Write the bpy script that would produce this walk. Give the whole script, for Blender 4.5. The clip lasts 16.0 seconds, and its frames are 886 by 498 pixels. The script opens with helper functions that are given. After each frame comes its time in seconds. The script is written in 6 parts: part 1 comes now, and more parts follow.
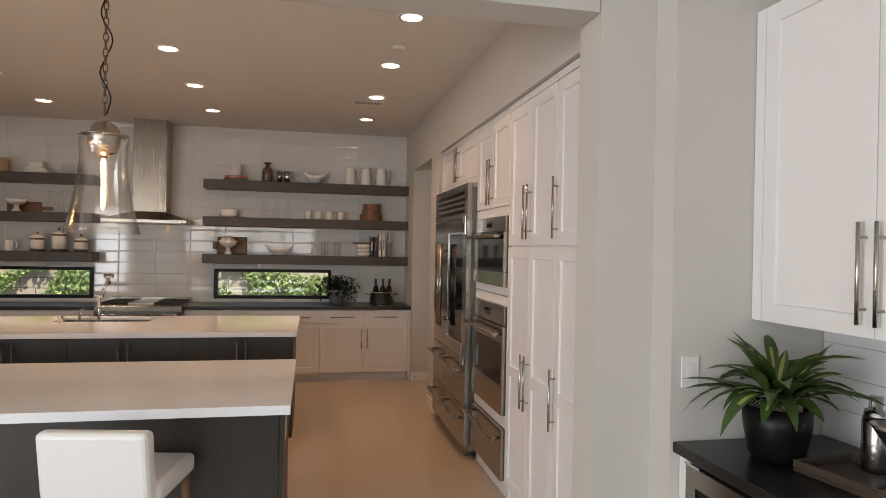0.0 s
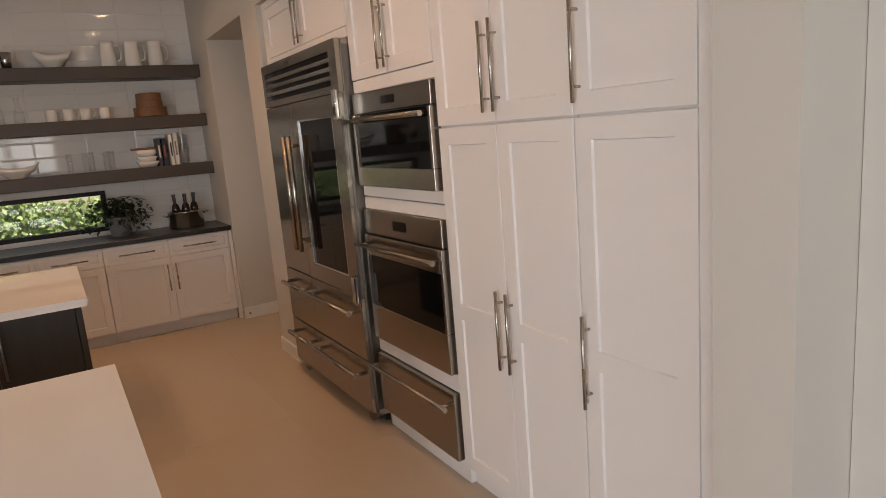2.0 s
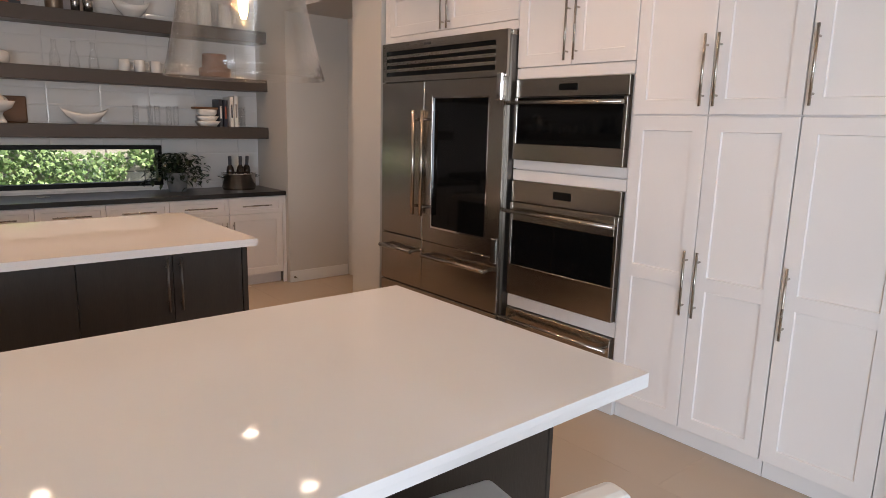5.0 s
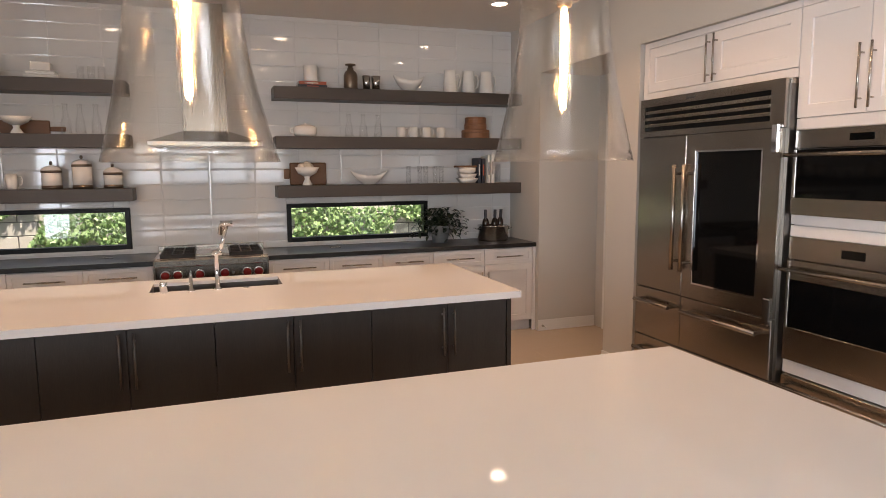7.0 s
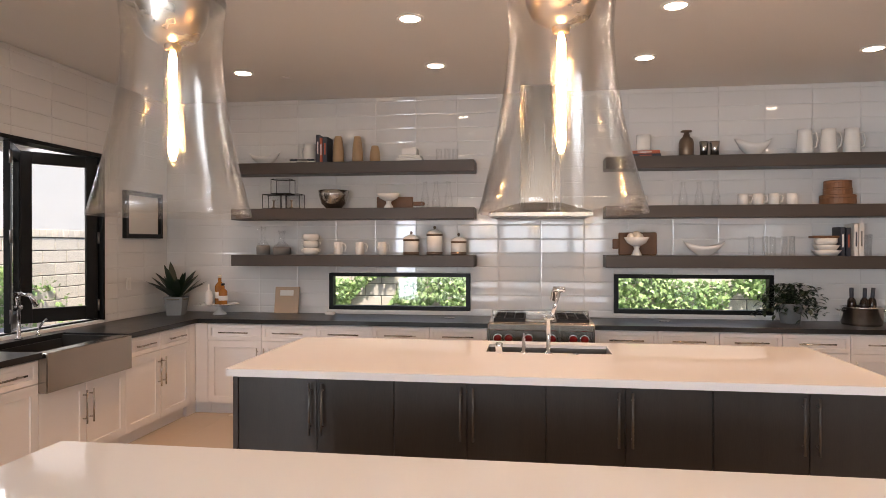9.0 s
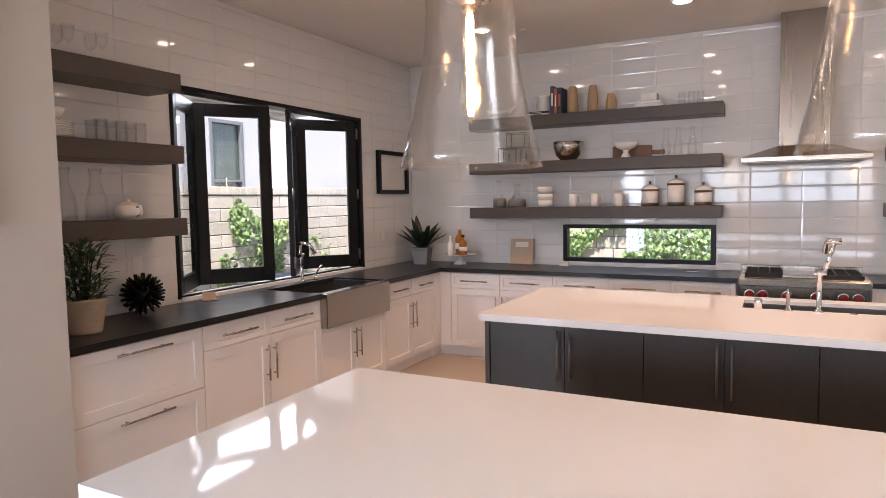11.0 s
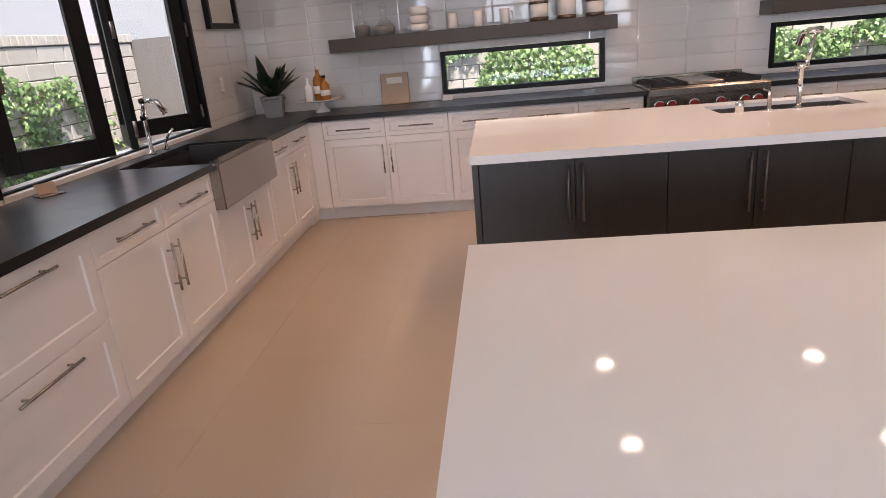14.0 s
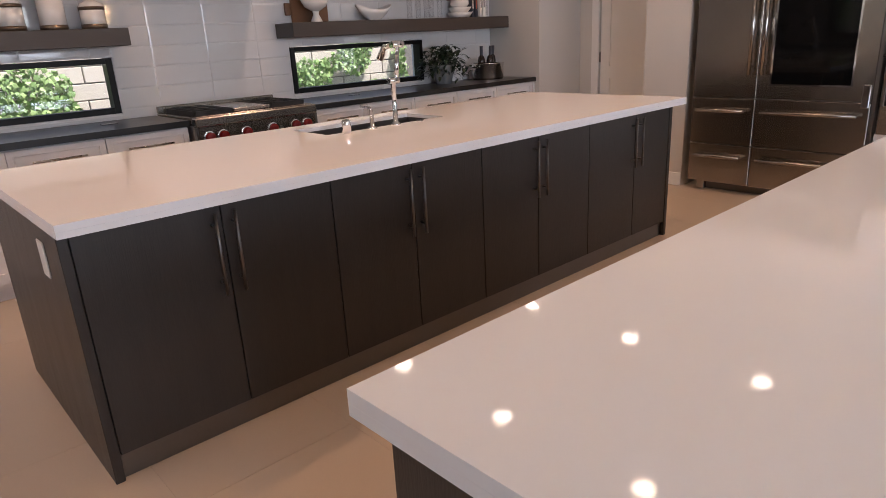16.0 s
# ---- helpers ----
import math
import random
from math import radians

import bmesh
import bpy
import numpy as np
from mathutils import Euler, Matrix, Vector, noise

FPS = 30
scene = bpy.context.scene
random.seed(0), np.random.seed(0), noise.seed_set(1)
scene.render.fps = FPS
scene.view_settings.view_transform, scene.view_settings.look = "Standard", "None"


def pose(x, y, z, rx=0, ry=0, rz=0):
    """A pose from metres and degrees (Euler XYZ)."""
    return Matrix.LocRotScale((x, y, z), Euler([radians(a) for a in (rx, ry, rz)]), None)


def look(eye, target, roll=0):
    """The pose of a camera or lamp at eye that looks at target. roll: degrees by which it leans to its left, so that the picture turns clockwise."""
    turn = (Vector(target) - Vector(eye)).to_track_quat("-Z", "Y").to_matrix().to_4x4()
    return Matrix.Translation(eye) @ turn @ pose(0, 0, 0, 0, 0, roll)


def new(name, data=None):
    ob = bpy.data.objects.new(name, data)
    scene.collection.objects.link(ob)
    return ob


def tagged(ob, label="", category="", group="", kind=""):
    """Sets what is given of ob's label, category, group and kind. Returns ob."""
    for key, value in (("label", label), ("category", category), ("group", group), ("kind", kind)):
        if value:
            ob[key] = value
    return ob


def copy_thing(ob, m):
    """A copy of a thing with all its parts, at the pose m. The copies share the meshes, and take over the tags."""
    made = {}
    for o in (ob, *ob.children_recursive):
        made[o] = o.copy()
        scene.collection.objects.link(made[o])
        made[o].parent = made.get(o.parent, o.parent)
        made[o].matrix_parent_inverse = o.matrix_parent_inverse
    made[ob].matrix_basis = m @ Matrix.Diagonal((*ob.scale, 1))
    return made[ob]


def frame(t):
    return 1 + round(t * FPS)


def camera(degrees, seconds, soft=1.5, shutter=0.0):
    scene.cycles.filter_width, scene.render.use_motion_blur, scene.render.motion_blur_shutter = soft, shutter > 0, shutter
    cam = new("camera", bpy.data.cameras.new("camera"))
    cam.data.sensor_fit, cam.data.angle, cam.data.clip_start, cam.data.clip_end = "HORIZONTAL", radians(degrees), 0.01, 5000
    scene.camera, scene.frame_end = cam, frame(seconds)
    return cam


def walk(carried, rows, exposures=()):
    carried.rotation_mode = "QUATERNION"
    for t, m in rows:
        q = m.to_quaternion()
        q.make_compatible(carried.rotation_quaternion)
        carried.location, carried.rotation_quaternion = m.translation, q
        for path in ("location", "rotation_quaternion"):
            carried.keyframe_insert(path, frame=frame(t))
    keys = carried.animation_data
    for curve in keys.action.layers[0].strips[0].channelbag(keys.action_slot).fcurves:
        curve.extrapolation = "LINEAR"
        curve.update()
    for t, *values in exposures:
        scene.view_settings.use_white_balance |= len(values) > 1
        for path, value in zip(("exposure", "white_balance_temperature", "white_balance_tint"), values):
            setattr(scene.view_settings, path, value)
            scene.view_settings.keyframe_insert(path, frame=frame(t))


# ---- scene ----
cam = camera(69.1, 16.0, 0.75)
PATH = [
    (0, (1.635, 0.927, 1.617), (2.038, 2.886, 1.616), 1.1),
    (0.5, (1.772, 1.377, 1.577), (2.287, 3.308, 1.503), 2.8),
    (1, (1.754, 1.838, 1.586), (2.297, 3.742, 1.302), 0.1),
    (1.5, (1.602, 2.205, 1.642), (2.399, 4.013, 1.334), -3.8),
    (2, (1.462, 2.569, 1.64), (2.471, 4.256, 1.269), -4.7),
    (2.5, (1.145, 2.774, 1.643), (2.367, 4.348, 1.475), -0.9),
    (3, (0.8, 2.861, 1.635), (2.169, 4.316, 1.537), 1.0),
    (5.5, (-0.028, 2.962, 1.561), (1.127, 4.526, 1.093), -0.3),
    (6, (-0.033, 2.939, 1.567), (0.79, 4.712, 1.144), -0.0),
    (6.5, (-0.108, 2.939, 1.567), (0.652, 4.76, 1.241), -0.0),
    (7, (-0.205, 2.947, 1.64), (0.462, 4.816, 1.394), -0.4),
    (7.5, (-0.25, 2.957, 1.651), (0.232, 4.892, 1.506), -0.0),
    (8, (-0.239, 3.016, 1.617), (0.008, 4.999, 1.541), 0.2),
    (8.5, (-0.241, 3.056, 1.599), (-0.263, 5.056, 1.56), 0.4),
    (9, (-0.297, 3.028, 1.593), (-0.574, 5.008, 1.581), -0.0),
    (9.5, (-0.303, 3.08, 1.57), (-0.707, 5.038, 1.533), -0.2),
    (10, (-0.363, 3.037, 1.589), (-0.926, 4.954, 1.501), -0.3),
    (12.5, (-0.831, 2.88, 1.563), (-2.021, 4.463, 1.283), -2.9),
    (13, (-1.229, 2.991, 1.563), (-2.37, 4.582, 1.155), -4.4),
    (13.5, (-1.597, 3.116, 1.553), (-2.368, 4.889, 1.043), -8.3),
    (14, (-1.834, 3.387, 1.465), (-2.037, 5.273, 0.833), -5.2),
    (14.5, (-2.001, 3.672, 1.408), (-1.622, 5.519, 0.74), -6.2),
    (15, (-2.191, 3.901, 1.39), (-1.309, 5.56, 0.705), -6.8),
    (15.5, (-2.301, 4.131, 1.367), (-1.16, 5.61, 0.651), -3.0),
    (16, (-2.35, 4.426, 1.345), (-1.084, 5.841, 0.715), -3.1),
]
walk(cam, [(t, look(eye, target, roll)) for t, eye, target, roll in PATH], exposures=((0.0, 0.38, 7400, 21), (3.0, 0.30, 7900, 24), (5.5, 0.74, 6600, 20), (6.5, 0.76, 6800, 21), (8.0, 1.12, 7250, 22), (9.0, 1.16, 6900, 22), (10.0, 1.30, 6650, 24), (12.5, 1.08, 6350, 25), (14.5, 0.94, 6400, 25), (16.0, 0.84, 6350, 25)))

# ---- world, sun, large lights ----
world = bpy.data.worlds.new("sky")
scene.world = world
world.use_nodes = True
wn = world.node_tree
sky = wn.nodes.new("ShaderNodeTexSky")
sky.sky_type, sky.sun_disc = "NISHITA", False
sky.sun_elevation, sky.sun_rotation = radians(64), radians(148)
wn.links.new(sky.outputs[0], wn.nodes["Background"].inputs[0])
wn.nodes["Background"].inputs[1].default_value = 0.15


def lamp(name, kind, m, energy, color, **more):
    data = bpy.data.lights.new(name, kind)
    data.energy, data.color = energy, color
    for key, value in more.items():
        if key == "size": data.size = value
        if key == "size_y": data.size_y = value
        if key == "shape": data.shape = value
        if key == "radius": data.shadow_soft_size = value
        if key == "spot": data.spot_size = radians(value)
        if key == "blend": data.spot_blend = value
        if key == "angle": data.angle = radians(value)
    ob = new(name, data)
    ob.matrix_world = m
    return ob


WARM = (1.0, 0.60, 0.325)
lamp("sun", "SUN", look((2.6, -4.2, 10), (0, 0, 0)), 5.0, (1.0, 0.95, 0.86), angle=0.5)
# daylight that enters through the glazed doors behind the walk
lamp("daylight_fill", "AREA", look((-0.2, -3.25, 1.95), (-0.2, 2.0, 1.8)), 66, (0.72, 0.89, 1.0), shape="RECTANGLE", size=3.8, size_y=1.25)
# added fill lamp in an unseen left opening, brightens pantry and islands
lamp("daylight_fill", "AREA", look((-3.60, -0.8, 1.35), (2.0, -0.8, 1.3)), 225, (0.72, 0.89, 1.0), shape="RECTANGLE", size=3.4, size_y=2.3)
# added lamp hidden under the patio cover, stands in for sky light over the sink
lamp("daylight_fill", "AREA", look((-4.72, 7.16, 2.58), (-3.2, 7.16, 0.6)), 34, (0.84, 0.94, 1.0), shape="RECTANGLE", size=2.1, size_y=0.6)
LIGHT_X, LIGHT_Y = (2.23, 0.57, -1.09, -2.76), (8.26, 7.15, 6.03)
LIGHTS = [(x, y) for x in LIGHT_X for y in LIGHT_Y] + [(2.23, 4.93)]
for lx, ly in LIGHTS:
    lamp("downlight_beam", "SPOT", look((lx, ly, 3.035), (lx, ly, 0)), 19.5, WARM, radius=0.03, spot=110, blend=1.0)


# ---- materials ----
def material(name, color, rough=0.5, metal=0.0, vary=0.06, scale=4.0, bump=0.0, bump_scale=60.0, coat=0.0, random_tint=0.0, stretch=(1, 1, 1), spec=0.5):
    """A plain surface with variation at two scales and fine relief."""
    m = bpy.data.materials.new(name)
    m.use_nodes = True
    t = m.node_tree
    b = t.nodes["Principled BSDF"]
    b.inputs["Roughness"].default_value, b.inputs["Metallic"].default_value = rough, metal
    b.inputs["Coat Weight"].default_value = coat
    b.inputs["Specular IOR Level"].default_value = spec
    co = t.nodes.new("ShaderNodeTexCoord")
    mp = t.nodes.new("ShaderNodeMapping")
    mp.inputs["Scale"].default_value = stretch
    t.links.new(co.outputs["Object"], mp.inputs[0])
    n1, n2 = t.nodes.new("ShaderNodeTexNoise"), t.nodes.new("ShaderNodeTexNoise")
    n1.inputs["Scale"].default_value, n2.inputs["Scale"].default_value = scale, bump_scale
    n1.inputs["Detail"].default_value = n2.inputs["Detail"].default_value = 5
    t.links.new(mp.outputs[0], n1.inputs[0]), t.links.new(mp.outputs[0], n2.inputs[0])
    mix = t.nodes.new("ShaderNodeMix")
    mix.data_type = "RGBA"
    mix.inputs[6].default_value = (*[c * (1 - vary) for c in color], 1)
    mix.inputs[7].default_value = (*[min(1, c * (1 + vary)) for c in color], 1)
    add = t.nodes.new("ShaderNodeMath")
    add.operation = "MULTIPLY_ADD"
    add.inputs[1].default_value = 0.5
    half = t.nodes.new("ShaderNodeMath")
    half.operation = "MULTIPLY"
    half.inputs[1].default_value = 0.5
    t.links.new(n2.outputs[0], half.inputs[0])
    t.links.new(n1.outputs[0], add.inputs[0]), t.links.new(half.outputs[0], add.inputs[2])
    t.links.new(add.outputs[0], mix.inputs[0])
    last = mix.outputs[2]
    if random_tint:
        info, hsv = t.nodes.new("ShaderNodeObjectInfo"), t.nodes.new("ShaderNodeHueSaturation")
        rng = t.nodes.new("ShaderNodeMapRange")
        rng.inputs[3].default_value, rng.inputs[4].default_value = 1 - random_tint, 1 + random_tint
        t.links.new(info.outputs["Random"], rng.inputs[0]), t.links.new(rng.outputs[0], hsv.inputs["Value"])
        t.links.new(last, hsv.inputs["Color"])
        last = hsv.outputs[0]
    t.links.new(last, b.inputs["Base Color"])
    if rough > 0.08:
        rr = t.nodes.new("ShaderNodeMapRange")
        rr.inputs[3].default_value, rr.inputs[4].default_value = rough * 0.85, min(1, rough * 1.15)
        t.links.new(n1.outputs[0], rr.inputs[0]), t.links.new(rr.outputs[0], b.inputs["Roughness"])
    if bump:
        bp = t.nodes.new("ShaderNodeBump")
        bp.inputs["Strength"].default_value, bp.inputs["Distance"].default_value = bump, 0.002
        t.links.new(n2.outputs[0], bp.inputs["Height"]), t.links.new(bp.outputs[0], b.inputs["Normal"])
    return m


def glow(name, color, strength):
    m = bpy.data.materials.new(name)
    m.use_nodes = True
    b = m.node_tree.nodes["Principled BSDF"]
    b.inputs["Base Color"].default_value = (*color, 1)
    b.inputs["Emission Color"].default_value, b.inputs["Emission Strength"].default_value = (*color, 1), strength
    return m


def glass(name, color=(1, 1, 1), rough=0.0, thin=False, ior=1.45, wavy=0.0):
    m = bpy.data.materials.new(name)
    m.use_nodes = True
    t = m.node_tree
    b = t.nodes["Principled BSDF"]
    b.inputs["Base Color"].default_value = (*color, 1)
    b.inputs["Roughness"].default_value, b.inputs["IOR"].default_value = rough, ior
    b.inputs["Transmission Weight"].default_value = 1
    if thin:
        tr, gl, mx, fr = (t.nodes.new("ShaderNode" + k) for k in ("BsdfTransparent", "BsdfGlossy", "MixShader", "LayerWeight"))
        pw = t.nodes.new("ShaderNodeMath")
        pw.operation = "POWER"
        pw.inputs[1].default_value = 2.2
        mr = t.nodes.new("ShaderNodeMapRange")
        mr.inputs[3].default_value, mr.inputs[4].default_value = (ior - 1) * 0.09, (ior - 1) * 1.3
        tr.inputs[0].default_value = (*color, 1)
        gl.inputs["Roughness"].default_value = rough
        if wavy:
            nz, bp = t.nodes.new("ShaderNodeTexNoise"), t.nodes.new("ShaderNodeBump")
            nz.inputs["Scale"].default_value = 26
            bp.inputs["Strength"].default_value, bp.inputs["Distance"].default_value = wavy, 0.01
            t.links.new(nz.outputs[0], bp.inputs["Height"]), t.links.new(bp.outputs[0], gl.inputs["Normal"])
        t.links.new(fr.outputs["Facing"], pw.inputs[0]), t.links.new(pw.outputs[0], mr.inputs[0])
        t.links.new(mr.outputs[0], mx.inputs[0]), t.links.new(tr.outputs[0], mx.inputs[1]), t.links.new(gl.outputs[0], mx.inputs[2])
        t.links.new(mx.outputs[0], t.nodes["Material Output"].inputs[0])
    return m


WALL = material("wall_paint", (0.56, 0.535, 0.50), 0.7, vary=0.02, scale=1.5, bump=0.15, bump_scale=180)
CEIL = material("ceiling_paint", (0.72, 0.70, 0.67), 0.8, vary=0.02, scale=1.2, bump=0.15, bump_scale=160)
TRIMW = material("trim_paint", (0.76, 0.75, 0.73), 0.4, vary=0.02)
CABW = material("white_lacquer", (0.78, 0.755, 0.75), 0.35, vary=0.02, scale=2, bump=0.04, bump_scale=120)
TILE = material("glazed_tile", (0.71, 0.705, 0.70), 0.05, vary=0.015, scale=6, bump=0.05, bump_scale=5, random_tint=0.012, spec=0.6)
GROUT = material("grout", (0.80, 0.795, 0.79), 0.85, vary=0.05, scale=10)
FLOORT = material("floor_tile", (0.47, 0.385, 0.305), 0.20, vary=0.05, scale=1.4, bump=0.03, bump_scale=140, random_tint=0.02)
FGROUT = material("floor_grout", (0.435, 0.355, 0.28), 0.7)
OAK = material("dark_stained_oak", (0.034, 0.028, 0.024), 0.42, vary=0.5, scale=3, bump=0.25, bump_scale=45, stretch=(6, 6, 0.5))
QUARTZ = material("white_quartz", (0.80, 0.81, 0.83), 0.05, vary=0.015, scale=5, bump_scale=220, spec=0.36)
STONE = material("dark_leathered_stone", (0.012, 0.0115, 0.0115), 0.30, vary=0.25, scale=8, bump=0.18, bump_scale=90)
SHELF = material("taupe_stained_wood", (0.064, 0.051, 0.043), 0.45, vary=0.18, scale=4, bump=0.15, bump_scale=40, stretch=(0.4, 5, 5))
STEEL = material("brushed_steel", (0.37, 0.335, 0.295), 0.24, 1.0, vary=0.03, scale=3, bump=0.0, bump_scale=60, stretch=(0.4, 0.4, 14))
STEELD = material("dark_steel", (0.20, 0.19, 0.18), 0.35, 1.0, vary=0.08)
CHROME = material("chrome", (0.75, 0.75, 0.76), 0.07, 1.0, vary=0.02)
NICKEL = material("brushed_nickel", (0.44, 0.41, 0.375), 0.27, 1.0, vary=0.05)
BLACK = material("black_aluminium", (0.0045, 0.0045, 0.0045), 0.42, vary=0.15, spec=0.25)
WINE = material("dark_wine_glass", (0.02, 0.012, 0.008), 0.08, vary=0.2)
POLISHED = material("polished_steel", (0.66, 0.64, 0.62), 0.17, 1.0, vary=0.04)
IRON = material("cast_iron", (0.015, 0.015, 0.015), 0.6, vary=0.2, bump=0.2)
DARKGLASS = material("dark_oven_glass", (0.004, 0.004, 0.004), 0.05, vary=0.1, spec=0.16)
CERAMIC = material("white_ceramic", (0.80, 0.78, 0.75), 0.2, vary=0.02)
CREAM = material("cream_ceramic", (0.72, 0.66, 0.58), 0.3, vary=0.05)
LEATHER = material("white_leatherette", (0.80, 0.79, 0.78), 0.42, vary=0.02, bump=0.1, bump_scale=140)
WOOD = material("walnut", (0.19, 0.088, 0.040), 0.5, vary=0.3, scale=5, bump=0.1, stretch=(1, 1, 6))
PALEWOOD = material("pale_wood", (0.42, 0.28, 0.16), 0.55, vary=0.25, scale=9, bump=0.15, stretch=(5, 5, 1))
RED = material("red_knob", (0.15, 0.009, 0.009), 0.25, vary=0.1)
GREY = material("grey_clay", (0.20, 0.19, 0.18), 0.7, vary=0.2, bump=0.2)
CONCRETE = material("concrete", (0.23, 0.24, 0.245), 0.7, vary=0.1, bump=0.2)
LEAF = material("leaf_green", (0.035, 0.075, 0.022), 0.4, vary=0.4, scale=12)
LEAFD = material("dark_leaf", (0.012, 0.026, 0.013), 0.4, vary=0.4, scale=12)
LEAFY = material("variegated_leaf", (0.045, 0.085, 0.02), 0.35, vary=0.5, scale=26)
STRIPE = material("leaf_stripe", (0.30, 0.36, 0.10), 0.4, vary=0.4, scale=14)
TRAYWOOD = material("dark_rustic_wood", (0.055, 0.035, 0.025), 0.55, vary=0.45, scale=6, bump=0.3, stretch=(5, 0.6, 5))
# chimney steel; the warm dark room it mirrors is put into the colour
HOODSTEEL = material("steel_with_room_reflection", (0.33, 0.285, 0.24), 0.28, 1.0, vary=0.04, scale=3, stretch=(14, 0.4, 0.4))
WICKER = material("woven_cane", (0.40, 0.32, 0.24), 0.7, vary=0.35, scale=18, bump=0.5, bump_scale=120)
FARPANE = material("neighbour_glass", (0.10, 0.12, 0.11), 0.06, vary=0.5, scale=2.5, spec=1.0)
BLOCK = material("slump_block", (0.68, 0.61, 0.52), 0.85, vary=0.12, scale=5, bump=0.4, bump_scale=50, random_tint=0.08)
MORTAR = material("mortar", (0.22, 0.20, 0.18), 0.9)
STUCCO = material("white_stucco", (0.62, 0.61, 0.59), 0.85, vary=0.03, bump=0.3)
EARTH = material("earth", (0.16, 0.13, 0.09), 0.95, vary=0.3, bump=0.4)
PAPER = material("paper", (0.74, 0.72, 0.68), 0.8, vary=0.03)
KRAFT = material("kraft_board", (0.44, 0.33, 0.24), 0.75, vary=0.06)
AMBER = material("amber_liquor", (0.36, 0.13, 0.02), 0.12, vary=0.2)
BOOKR = material("book_red", (0.42, 0.10, 0.05), 0.5)
BOOKD = material("book_dark", (0.03, 0.035, 0.05), 0.5)
BRONZE = material("bronze", (0.20, 0.15, 0.11), 0.35, 0.8, vary=0.2)
SILVER = material("hammered_silver", (0.45, 0.43, 0.41), 0.22, 1.0, vary=0.1, bump=0.6, bump_scale=55)
PLASTIC = material("white_plastic", (0.74, 0.73, 0.71), 0.35, vary=0.02)
LCD = material("lcd", (0.10, 0.13, 0.10), 0.2)
GLASS = glass("clear_glass", (0.998, 0.998, 0.998), thin=True, ior=1.24)
BLOWN = glass("blown_glass", (1.0, 0.99, 0.975), 0.0, thin=True, ior=1.5, wavy=0.12)
PANE = glass("window_glass", (0.93, 0.96, 0.95), thin=True, ior=1.4)
GUARD = glass("clear_plastic", (0.95, 0.95, 0.95), thin=True, ior=1.015)
BULB = glow("hot_filament", (1.0, 0.60, 0.24), 70)
DISC = glow("downlight_diffuser", (1.0, 0.84, 0.62), 18)


# ---- mesh tools ----
def box(x0, y0, z0, x1, y1, z1, bevel=0.0, bm=None, segs=1):
    out = bm if bm else bmesh.new()
    b = bmesh.new() if bevel else out
    vs = [b.verts.new((x, y, z)) for x in (x0, x1) for y in (y0, y1) for z in (z0, z1)]
    for f in ((0, 1, 3, 2), (4, 6, 7, 5), (0, 4, 5, 1), (2, 3, 7, 6), (0, 2, 6, 4), (1, 5, 7, 3)):
        b.faces.new([vs[i] for i in f])
    if bevel:
        bmesh.ops.bevel(b, geom=b.edges[:], offset=bevel, segments=segs, affect="EDGES", profile=0.5)
        if bm:
            add_bm(out, b)
        else:
            out.free()
            return b
    return out


def add_bm(out, b, m=None):
    """Copies b into out, moved by m, and frees b."""
    b.verts.index_update()
    vs = [out.verts.new(m @ v.co if m else v.co) for v in b.verts]
    for f in b.faces:
        out.faces.new([vs[v.index] for v in f.verts]).smooth = f.smooth
    b.free()
    return out


def lathe(profile, seg=24, bm=None, at=(0, 0, 0), smooth=True):
    """A turned shape from (radius, height) pairs round z."""
    out = bm if bm else bmesh.new()
    rings = []
    for r, z in profile:
        if r < 1e-5:
            rings.append([out.verts.new((at[0], at[1], at[2] + z))])
        else:
            rings.append([out.verts.new((at[0] + r * math.cos(2 * math.pi * i / seg), at[1] + r * math.sin(2 * math.pi * i / seg), at[2] + z)) for i in range(seg)])
    for a, b in zip(rings, rings[1:]):
        for i in range(seg):
            j = (i + 1) % seg
            if len(a) == 1 and len(b) == 1: continue
            if len(a) == 1: f = (a[0], b[j], b[i])
            elif len(b) == 1: f = (a[i], a[j], b[0])
            else: f = (a[i], a[j], b[j], b[i])
            out.faces.new(f).smooth = smooth
    return out


def tube(points, r, seg=10, bm=None, ends=True):
    """A round bar along points; r is one radius or one per point."""
    out = bm if bm else bmesh.new()
    pts = [Vector(p) for p in points]
    rs = r if isinstance(r, (list, tuple)) else [r] * len(pts)
    rings, up = [], None
    for i, p in enumerate(pts):
        d = (pts[min(i + 1, len(pts) - 1)] - pts[max(i - 1, 0)]).normalized()
        if up is None:
            up = Vector((0, 0, 1)) if abs(d.z) < 0.9 else Vector((1, 0, 0))
        a = d.cross(up).normalized()
        up = a.cross(d).normalized()
        rings.append([out.verts.new(p + rs[i] * (math.cos(2 * math.pi * k / seg) * a + math.sin(2 * math.pi * k / seg) * up)) for k in range(seg)])
    for a, b in zip(rings, rings[1:]):
        for i in range(seg):
            out.faces.new((a[i], a[(i + 1) % seg], b[(i + 1) % seg], b[i])).smooth = True
    if ends:
        out.faces.new(rings[0][::-1]), out.faces.new(rings[-1])
    return out


def mesh_of(name, bm, mat):
    bmesh.ops.recalc_face_normals(bm, faces=bm.faces[:])
    me = bpy.data.meshes.new(name)
    bm.to_mesh(me)
    bm.free()
    me.materials.append(mat)
    return me


def part(name, bm, mat, parent, label=""):
    ob = new(name, mesh_of(name, bm, mat))
    ob.parent = parent
    if label:
        ob["label"] = label
    return ob


